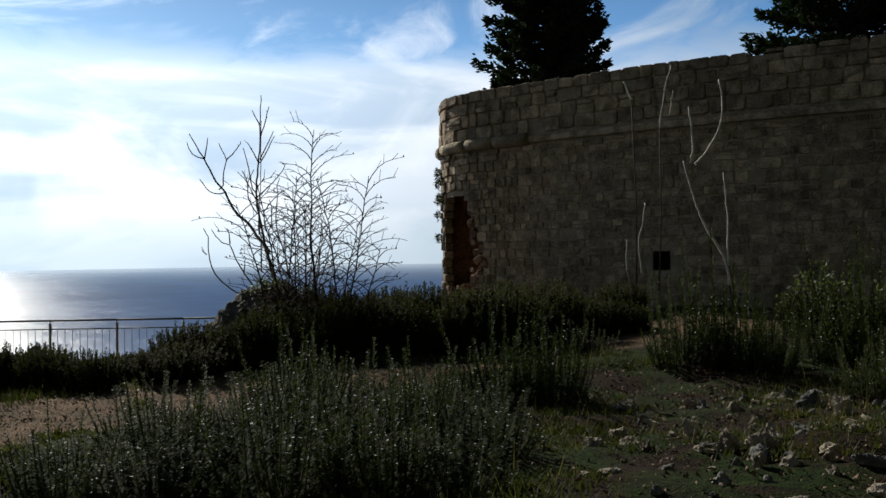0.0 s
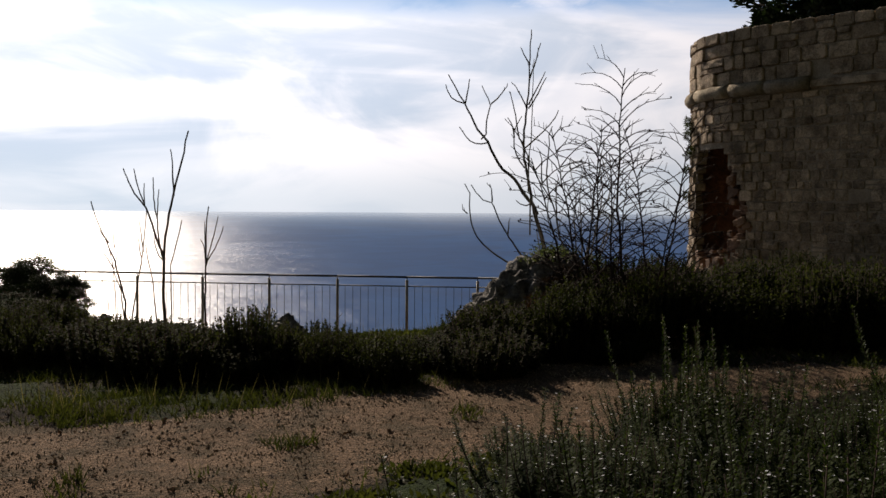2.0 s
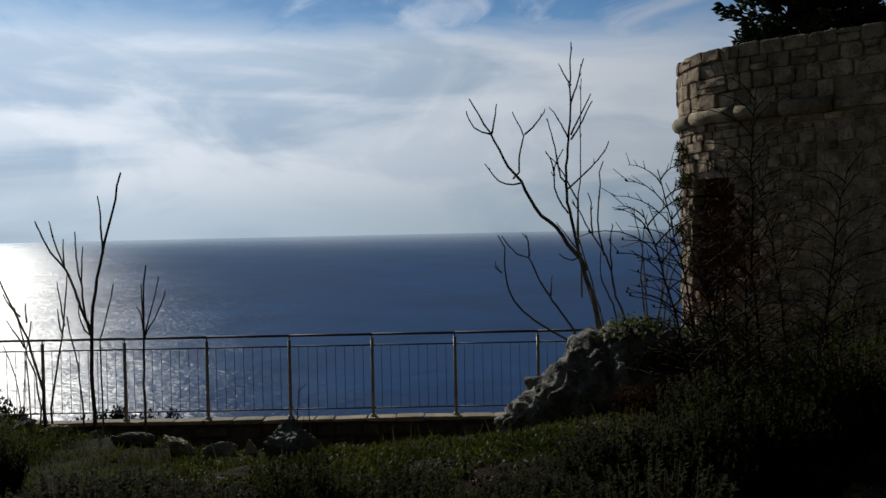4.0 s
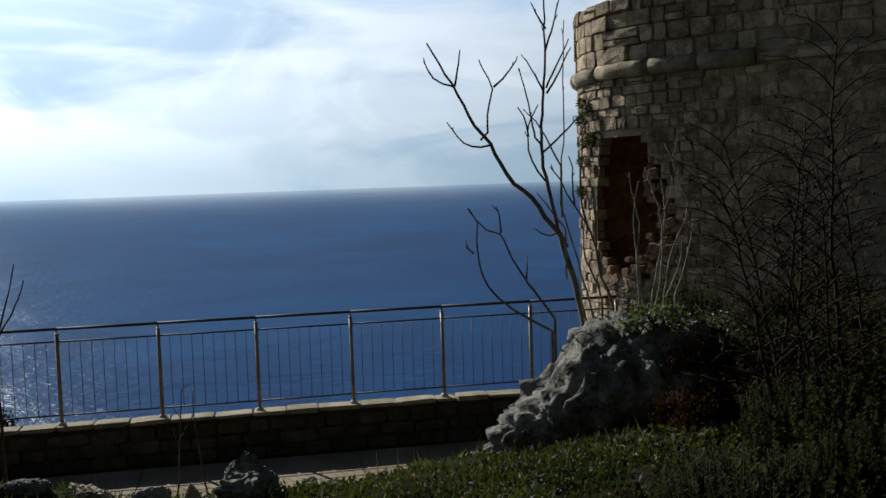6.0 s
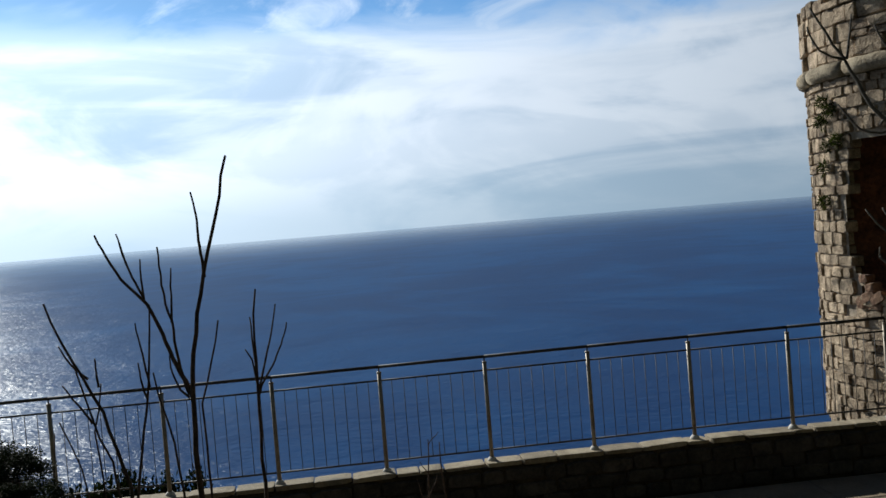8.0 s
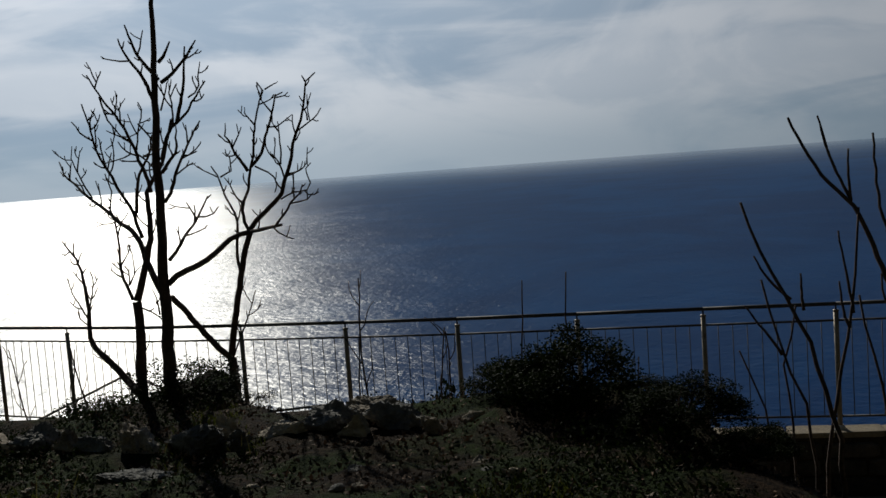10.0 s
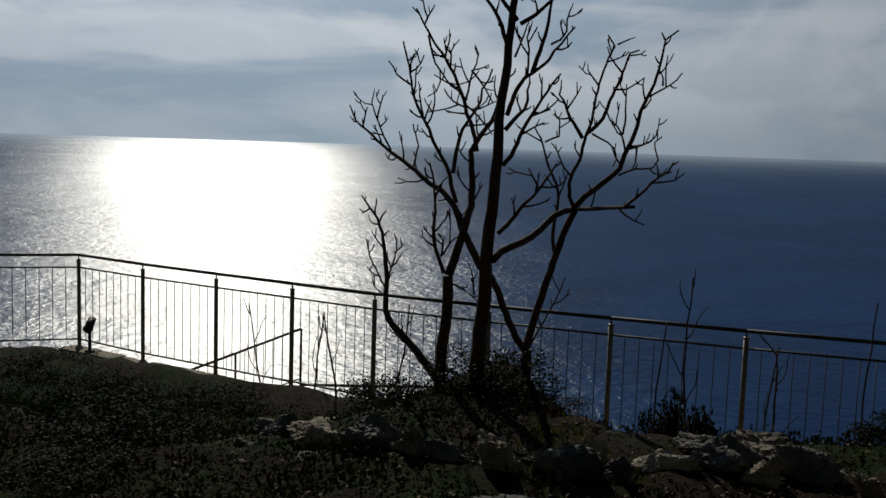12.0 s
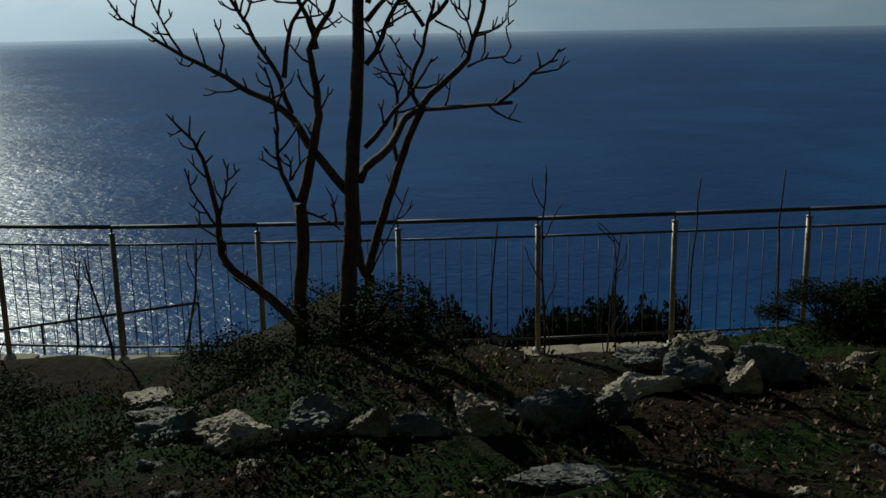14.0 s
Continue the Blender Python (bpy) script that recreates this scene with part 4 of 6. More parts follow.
def fig_tree():
    rng, o = random.Random(21), Vector((-1.75, 12.5, 1.2))
    tree = thing("bare_fig_tree", o, "leafless fig tree with curving branches behind the boulder", "tree")

    def limb(start, leans, step, depth, r0, r1, foot=0.0):
        grow(tree, "limb", FIG_BARK, o, rng, start, leans, step, depth, r0 * 0.85, r1 * 0.8, foot)

    def shoot(start, leans, step, depth, r0, r1, foot=0.0):
        grow(tree, "shoot", SUCKER, o, rng, start, leans, step, depth, r0, r1, foot)

    limb((-1.67, 12.55, 1.74), [-11, -13, -15, -16, -40, -30, -51, -33, -26, -40, -29, -27, -30, -28], 0.163, 0.01, 0.030, 0.0070, foot=0.45)
    limb((-1.78, 12.55, 2.275), [-24, -10, -13, -11, -3, 1, 4, 5, 3, 1, 0, 0, 6], 0.148, -0.04, 0.019, 0.0060)
    limb((-1.47, 12.50, 1.86), [-19, -23, -10, -9, -16, -28, -31, -31, -24, -39], 0.109, 0, 0.014, 0.0060, foot=0.45)
    limb((-1.93, 12.40, 1.71), [-60, -60, -57, -49, -42, -22, -12, -3, 1, -27], 0.113, 0.09, 0.013, 0.0060, foot=0.45)
    limb((-1.89, 12.50, 1.78), [-32, -34, -37, -32, -29, -23, -25, -73, -44, -37], 0.102, -0.05, 0.013, 0.0060, foot=0.45)
    limb((-1.55, 12.50, 1.90), [-13, -26, -26, -8, -1, 12], 0.102, 0, 0.010, 0.0050, foot=0.45)
    limb((-2.54, 12.52, 3.42), [14, 11, 7], 0.084, 0, 0.010, 0.0055)
    limb((-2.55, 12.52, 3.42), [-74, -59, -32, -16], 0.076, 0, 0.010, 0.0055)
    limb((-2.373, 12.53, 3.047), [45, -1, 3, 14, 16, -20, -28, -25], 0.075, 0, 0.010, 0.0055)
    limb((-2.27, 12.53, 3.41), [50, 40, 37], 0.082, 0, 0.010, 0.0055)
    limb((-2.31, 12.53, 3.01), [-99, -84, -65, -43, -34, -35], 0.062, 0, 0.010, 0.0055)
    limb((-1.89, 12.59, 3.40), [25, 28, 29, 25], 0.094, 0, 0.010, 0.0055)
    limb((-1.89, 12.58, 3.36), [34, 29, 26, 30], 0.091, 0, 0.010, 0.0055)
    limb((-1.88, 12.60, 3.81), [-35, -30, -24], 0.064, 0, 0.010, 0.0055)
    limb((-1.89, 12.60, 3.65), [19, 19, 14, 14], 0.099, 0, 0.010, 0.0055)
    limb((-1.91, 12.58, 3.37), [-26, -28, -30], 0.088, 0, 0.010, 0.0055)
    limb((-1.93, 12.57, 2.99), [-39, -13, -9, -10, -13, -13, -12], 0.082, 0, 0.010, 0.0055)
    limb((-1.92, 12.56, 2.75), [-36, -29, -17, 0, 3, 23, 30], 0.083, 0, 0.010, 0.0055)
    limb((-1.93, 12.57, 2.95), [48, 48, 48, 44, 38, 25], 0.088, 0, 0.010, 0.0055)
    limb((-1.64, 12.50, 2.40), [-12, -10, -6, 5, 7, 6, -5, 20], 0.098, 0, 0.010, 0.0055)
    limb((-1.73, 12.50, 2.57), [-5, -3, 3, -18], 0.088, 0, 0.010, 0.0055)
    limb((-1.84, 12.54, 2.39), [-113, -76, -50], 0.062, 0, 0.010, 0.0055)
    limb((-2.03, 12.56, 3.06), [-7, -16, -34], 0.075, 0, 0.010, 0.0055)
    limb((-2.47, 12.33, 2.28), [-49, -49], 0.033, 0, 0.010, 0.0055)
    limb((-2.25, 12.53, 2.40), [-3, -4, -22], 0.064, 0, 0.010, 0.0055)
    limb((-2.08, 12.52, 2.07), [3, 3], 0.068, 0, 0.010, 0.0055)
    limb((-1.58, 12.50, 2.28), [-2, -2, 12], 0.124, 0, 0.010, 0.0055)
    # thin suckers before the tower's breach; side sunlight is put into their pale bark
    shoot((-1.31, 12.40, 1.88), [-3, -3, -3, -4, -3, 9, 14], 0.122, 0, 0.0085, 0.0035, foot=0.35)
    shoot((-1.22, 12.40, 1.89), [12, 12, 10, 10, 6, -5, -7, -86], 0.123, 0, 0.0085, 0.0035, foot=0.35)
    shoot((-1.13, 12.40, 1.89), [25, 25, 15, 1], 0.117, 0, 0.0085, 0.0035, foot=0.35)
    shoot((-1.26, 12.20, 1.87), [15, 6, 3, 1, -8, -17, -18], 0.139, 0, 0.0085, 0.0035, foot=0.35)
    shoot((-1.20, 12.20, 1.90), [9, 9, 18, 27, 10, -21, -16, -23], 0.141, 0, 0.0085, 0.0035, foot=0.35)
    shoot((-1.34, 12.20, 1.87), [-4, -7, -7, 4, 6, -12, -14, -6], 0.116, 0, 0.0085, 0.0035, foot=0.35)
    shoot((-1.12, 12.20, 1.95), [22, 16, 13, 11], 0.133, 0, 0.0085, 0.0035, foot=0.35)
    shoot((-1.20, 12.20, 2.48), [21, 19, 11], 0.091, 0, 0.005, 0.0030)
    shoot((-1.12, 12.20, 2.87), [18, 18], 0.064, 0, 0.005, 0.0030)
    shoot((-1.62, 12.35, 1.58), [-10, -11, -16, -16, -12, 0, 6, 5, 0, 0, 0], 0.207, 0, 0.0085, 0.0035, foot=0.35)
    shoot((-1.68, 12.35, 1.62), [-10, -8, -8], 0.173, 0, 0.0085, 0.0035, foot=0.35)
    shoot((-1.83, 12.35, 2.42), [-36, -37, -39], 0.108, 0, 0.0085, 0.0035, foot=0.35)
    shoot((-1.85, 12.35, 2.85), [-26, -26, -31, -44], 0.117, 0, 0.0085, 0.0035, foot=0.35)


fig_tree()


def twig_shrub():
    """Many fine arching stems."""
    rng, o = random.Random(8), Vector((-0.95, 10.6, 1.25))
    shrub = thing("leafless_shrub", o, "leafless arching rose shrub of many fine twigs", "shrub")
    # foot, lean, change of lean a step, steps
    stems = ((-0.71, 10.48, -9, 1.4, 10), (-1.11, 10.43, -6, -0.8, 8), (-0.66, 10.58, 2, -2.6, 8), (-0.55, 10.48, 8, -0.3, 8), (-1.17, 10.38, -6, -2.0, 7), (-1.15, 10.53, -2, 1.5, 8), (-0.99, 10.58, -2, 1.0, 7), (-0.87, 10.38, 3, -1.0, 7), (-0.81, 10.68, -4, 2.0, 6), (-0.45, 10.58, 12, 0.5, 5), (-0.95, 10.33, -10, -1.0, 6), (-0.61, 10.38, 6, 2.0, 6))
    for x, y, lean, more, tall in stems:
        pts = bend(Vector((x, y, 1.2)), [lean + more * j + rng.uniform(-4, 4) for j in range(tall)], 0.228, rng.uniform(-0.08, 0.08), 3, rng)
        t = Tubes()
        t.tube(local(pts, o), 0.015 if tall > 8 else 0.011, 0.0035, 6)
        # shoots leave steeply and arch over to level, on both sides in turn, with small hips at their tips
        side, count = 1, int(tall * 3.1)
        for k in range(count):
            f = 0.16 + 0.83 * (k + rng.random() * 0.7) / count
            p, d = at_part(pts, min(0.99, f))
            side = -side
            size, turn = rng.choice((0.7, 1.0, 1.35)) * rng.uniform(0.28, 0.52) * (1.15 - 0.45 * f), rng.uniform(-0.7, 0.7)
            a, q = radians(rng.uniform(28, 48)), p.copy()
            line = [p.copy()]
            for b in range(5):
                q = q + Vector((side * math.sin(a) * math.cos(turn), math.sin(a) * math.sin(turn), math.cos(a))) * (size / 5)
                a += radians(rng.uniform(7, 17))
                line.append(q.copy())
            t.tube(local(line, o), 0.0052, 0.0022, 4)
            for g in (0.35, 0.55, 0.75, 0.95):
                if rng.random() < 0.75:
                    c, e = at_part(line, g)
                    w = (e + any_way(rng) * 0.8 + Vector((0, 0, 0.3))).normalized()
                    t.tube(local([c, c + w * rng.uniform(0.05, 0.13)], o), 0.0028, 0.0020, 4)
            if rng.random() < 0.5:
                t.tube(local([line[-1], line[-1] + Vector((0, 0, 0.016))], o), 0.007, 0.006, 5)
        part("stem", t.mesh("stem", RED_TWIG), shrub)


twig_shrub()


def pale_stems():
    """Bleached dead saplings in front of the curtain wall: grey feet, white limbs."""

    def sapling_of(foot, lines):
        x, y = foot
        o = Vector((x, y, ground_z(x, y) - 0.03))
        tree = thing("dead_sapling", o, "bleached leafless sapling before the curtain wall", "sapling", "dead saplings by the wall")
        rng = random.Random(int(100 * x))
        first = Vector(lines[0][0])
        t = Tubes()
        t.tube(local([o, o.lerp(first, 0.5) + Vector((0.03, 0, 0)), first], o), lines[0][4] * 1.15, lines[0][4], 6)
        part("trunk", t.mesh("trunk", BARK), tree)
        for start, leans, step, depth, r0, r1 in lines:
            grow(tree, "stem", PALE_TWIG, o, rng, start, leans, step, depth, r0 * 1.35, r1 * 1.35)

    sapling_of((3.72, 13.2), (((3.70, 13.20, 1.81), (-2, -16, -29, -34, -25, -19, -18, -15, -14), 0.181, 0, 0.014, 0.007),
                              ((3.26, 13.20, 3.30), (14, -3, -4, -8), 0.174, 0, 0.012, 0.0065),
                              ((3.32, 13.20, 3.29), (46, 34, 27, 17, 6, -3, -8), 0.161, 0, 0.012, 0.0065)))
    sapling_of((3.78, 13.25), (((3.70, 13.22, 2.05), (1, 1, 1, -4, -5, -4), 0.189, 0, 0.011, 0.006),))
    sapling_of((2.90, 13.6), (((2.96, 13.60, 3.78), (6, 9, 11, 7, 16, 18), 0.133, 0, 0.009, 0.005), ((3.09, 13.60, 3.94), (8, 7, 7), 0.107, 0, 0.008, 0.005)))
    sapling_of((2.66, 13.8), (((2.64, 13.80, 4.18), (-23, -22, -21), 0.087, 0, 0.010, 0.006),))
    sapling_of((2.62, 13.6), (((2.53, 13.60, 2.00), (-4, 2, 5), 0.131, 0, 0.009, 0.005), ((2.71, 13.60, 1.96), (-7, -7, 1, 16, 10, 9), 0.150, 0, 0.009, 0.005)))


pale_stems()


def thin_poles():
    """Single bare shoots along the foot of the parapet."""
    spots = ((-10.15, 14.9, 1.9, -1), (-9.75, 15.3, 1.45, 2), (-9.62, 15.4, 1.4, -2), (-9.2, 15.6, 1.75, 3), (-8.62, 15.2, 1.85, -2), (-8.3, 15.3, 1.2, 4),
             (-12.5, 15.4, 1.45, 8), (-12.9, 15.3, 1.35, -10), (-13.3, 15.5, 1.3, 6), (-13.7, 15.6, 1.3, -8), (-10.6, 15.5, 1.5, 5), (-5.2, 15.9, 0.75, 4), (-4.9, 16.0, 0.7, -5))
    for k, (x, y, top, lean) in enumerate(spots):
        rng, z = random.Random(70 + k), ground_z(x, y) - 0.03
        o = Vector((x, y, z))
        steps = max(3, int((top - z) / 0.3))
        pts = bend(o, [lean + rng.uniform(-5, 5) for _ in range(steps)], (top - z) / steps, 0, 2, rng)
        t = Tubes()
        t.tube(local(pts, o), 0.011, 0.005, 6)
        if x < -12 or rng.random() < 0.4:
            twigs(t, local(pts, o), 0.009, 0.004, rng, 0.18, 0.4, 1, 34, 0.4, 0.5)
        solo("bare_shoot", t.mesh("bare_shoot", BARK), "single leafless shoot at the foot of the parapet", "sapling", "bare shoots by the parapet").location = o


thin_poles()


# ---- shrubs ----
def rosemary(seed, radius, tall, stems, flowers=0.25, material=None):
    """Upright needle-leaved stems from one root, with a few pale flowers."""
    rng = random.Random(seed)
    wood, needles, bloom = Tubes(), Tubes(), Tubes()
    for _ in range(stems):
        a, far = rng.uniform(0, 2 * math.pi), radius * math.sqrt(rng.random())
        foot = Vector((math.cos(a), math.sin(a), 0)) * (far * 0.55)
        lean = Vector((math.cos(a), math.sin(a), 0)) * (0.42 * far / radius) + Vector((rng.uniform(-0.16, 0.16), rng.uniform(-0.16, 0.16), 0))
        high = tall * (1 - 0.35 * (far / radius) ** 2) * (rng.uniform(0.35, 0.80) * (rng.uniform(1.4, 2.0) if rng.random() < 0.22 else 1.0) if material is None else rng.uniform(0.55, 0.95))
        pts = [foot + lean * (high * f * (1 - 0.35 * f)) + Vector((0, 0, high * f)) for f in (0, 0.35, 0.7, 1.0)]
        wood.tube(pts, 0.0045, 0.002, 3)
        count = int(high * (210 if material is None else 100))
        for k in range(count):
            p, d = at_part(pts, 0.12 + 0.87 * k / count)
            out = any_way(rng)
            out = (out - d * out.dot(d)).normalized()
            go = (out + d * rng.uniform(0.5, 1.3)).normalized()
            needles.leaf(p, go, go.cross(d).normalized(), rng.uniform(0.026, 0.050) * (1.2 - 0.6 * k / count), 0.0042 if material is None else 0.0075)
            if rng.random() < flowers * 0.022 and k > count * 0.3:
                bloom.leaf(p + out * 0.010, (out + d * 0.3).normalized(), d.cross(out), rng.uniform(0.011, 0.019), 0.008)
    return wood.mesh("wood", RED_TWIG), needles.mesh("foliage", material or ROSEMARY, False), bloom.mesh("blossom", FLOWER, False) if bloom.faces else None


def leafy(seed, radius, tall, leaves, size, material, squash=1.0):
    """A broad-leaved shrub: limbs and clumps of small leaves, with gaps."""
    rng = random.Random(seed)
    wood, leaf = Tubes(), Tubes()
    clumps = []
    for _ in range(int(24 + 20 * radius)):
        v = any_way(rng)
        v.z = abs(v.z)
        c = Vector((v.x * radius, v.y * radius * squash, (0.15 + 0.80 * v.z) * tall)) * rng.uniform(0.65, 1.0)
        clumps.append(c)
        wood.tube([Vector((c.x * 0.1, c.y * 0.1, 0)), c * 0.55 + any_way(rng) * 0.05, c], 0.012, 0.003, 4)
    for _ in range(leaves):
        c = rng.choice(clumps)
        p = c + any_way(rng) * (radius * 0.30 * rng.random() ** 0.5)
        p.z = max(0.02, p.z)
        d = (any_way(rng) + Vector((0, 0, 0.5))).normalized()
        leaf.leaf(p, d, d.cross(any_way(rng)).normalized(), size * rng.uniform(0.6, 1.2), size * 0.28)
    return wood.mesh("wood", RED_TWIG), leaf.mesh("foliage", material, False)


def shrub_thing(name, meshes, label, category, group, place):
    ob = thing(name, place, label, category, group)
    last = ob
    for data in meshes:
        if data:
            name = data.name.split(".")[0]
            last = part(name, data, last if name == "blossom" else ob, kind="stuff")
    return ob


def place_of(x, y, turn=0.0, size=1.0, tall=1.0, sink=0.03):
    return Matrix.Translation((x, y, ground_z(x, y) - sink)) @ Matrix.Rotation(turn, 4, "Z") @ Matrix.Diagonal((size, size, size * tall, 1))


def scatter(kinds, spots, rng):
    """The first spot of each kind takes the built shrub, the rest take copies."""
    for k, (x, y, size, tall) in enumerate(spots):
        m = place_of(x, y, rng.uniform(0, 6.28), size, tall)
        if k < len(kinds):
            kinds[k].matrix_basis = m
        else:
            copy_thing(kinds[k % len(kinds)], m)


def near_rosemary():
    rng = random.Random(31)
    kinds = [shrub_thing("rosemary_bush", rosemary(100 + k, 0.44, 0.70, 74, 1.0), "flowering rosemary bush with upright grey-green needle stems beside the path", "bush", "rosemary by the path", (0, 0, 0)) for k in range(4)]
    rows = ((5.35, -0.88, 1.2), (5.75, -1.02, 1.15), (6.2, -1.06, 1.2), (6.65, -0.98, 1.15), (7.1, -0.9, 1.2), (7.5, -0.55, 0.9))
    spots = []
    for y, x0, x1 in rows:
        x = x0
        while x < x1:
            edge = smooth_step(0.0, 0.9, x - x0)
            spots.append((x + rng.uniform(-0.08, 0.08), y + rng.uniform(-0.14, 0.14), rng.uniform(0.55, 0.72) + 0.14 * edge, rng.uniform(0.72, 1.18) * (0.82 + 0.2 * edge)))
            x += rng.uniform(0.36, 0.52)
    spots += [(-0.42, 7.35, 0.62, 1.55), (-0.25, 7.5, 0.6, 1.5), (0.42, 7.35, 0.6, 1.6), (0.6, 7.5, 0.6, 1.6), (1.0, 8.1, 0.85, 1.35), (1.3, 7.95, 0.8, 1.45), (1.2, 8.4, 0.8, 1.4), (0.7, 7.95, 0.7, 1.3), (2.45, 9.1, 0.85, 1.6), (2.8, 9.2, 0.9, 1.8), (3.15, 9.3, 0.85, 1.6), (1.75, 10.2, 0.7, 1.4), (3.0, 8.85, 0.7, 1.2), (3.7, 9.6, 0.9, 1.5),
              (3.35, 7.4, 0.7, 2.0), (3.5, 7.0, 0.7, 2.2), (4.0, 9.3, 1.0, 1.8), (4.3, 8.6, 1.0, 2.0)]
    scatter(kinds, [(x, y, size * 1.3, tall / 1.3) for x, y, size, tall in spots], rng)


near_rosemary()


def far_rosemary():
    rng = random.Random(32)
    kinds = [shrub_thing("rosemary_bush", rosemary(140 + k, 0.50, 0.58, 330, 0.0, HEDGE), "dark dense rosemary bush in the hedge beyond the path", "bush", "rosemary hedge", (0, 0, 0)) for k in range(3)]
    spots = []
    for k in range(14):
        for row in range(2):
            x = -6.8 + k * 0.42 + 0.2 * row
            y = 8.15 + 0.075 * k + 0.5 * row + (0.35 if x < -5 else 0) + rng.uniform(-0.1, 0.1)
            if -5.0 < x < -2.2:
                y = min(y, 8.34 + 0.24 * row)
            spots.append((x + rng.uniform(-0.15, 0.15), y + rng.uniform(-0.15, 0.2), rng.uniform(0.75, 1.1), rng.uniform(0.45, 1.22) * (1.15 if x > -2.3 else 0.95)))
    for k in range(2, 6):
        spots.append((-2.6 + k * 0.34, 9.15 + 0.10 * k + rng.uniform(-0.1, 0.1), rng.uniform(0.8, 0.95), rng.uniform(0.5, 0.7)))
    for k in range(7):
        for row in range(2):
            spots.append((-0.62 + k * 0.32 + 0.15 * row, 10.35 + 0.09 * k + 0.5 * row + rng.uniform(-0.1, 0.1), rng.uniform(1.05, 1.2), rng.uniform(1.1, 1.5)))
    for x, y in ((-0.3, 13.3), (0.2, 13.0), (0.8, 13.3), (1.3, 13.6), (0.4, 14.1), (1.0, 14.4), (-0.5, 14.0), (0.0, 12.6), (-0.4, 12.1), (-0.9, 11.25), (-0.55, 11.65), (-0.45, 10.9), (-0.8, 10.5)):
        spots.append((x, y, rng.uniform(1.0, 1.2), rng.uniform(0.9, 1.3)))
    for x, y in ((-1.25, 9.55), (-0.95, 9.75), (-1.1, 10.1), (-0.65, 10.0)):
        spots.append((x, y, rng.uniform(0.9, 1.05), rng.uniform(1.1, 1.3)))
    for x, y in ((1.92, 12.3), (2.3, 12.45), (1.96, 13.5), (2.45, 13.7), (0.55, 11.9), (-0.6, 11.1), (4.1, 11.0), (4.5, 10.6), (0.75, 12.5)):
        spots.append((x, y, rng.uniform(0.9, 1.1), rng.uniform(0.9, 1.3)))
    scatter(kinds, spots, rng)


far_rosemary()


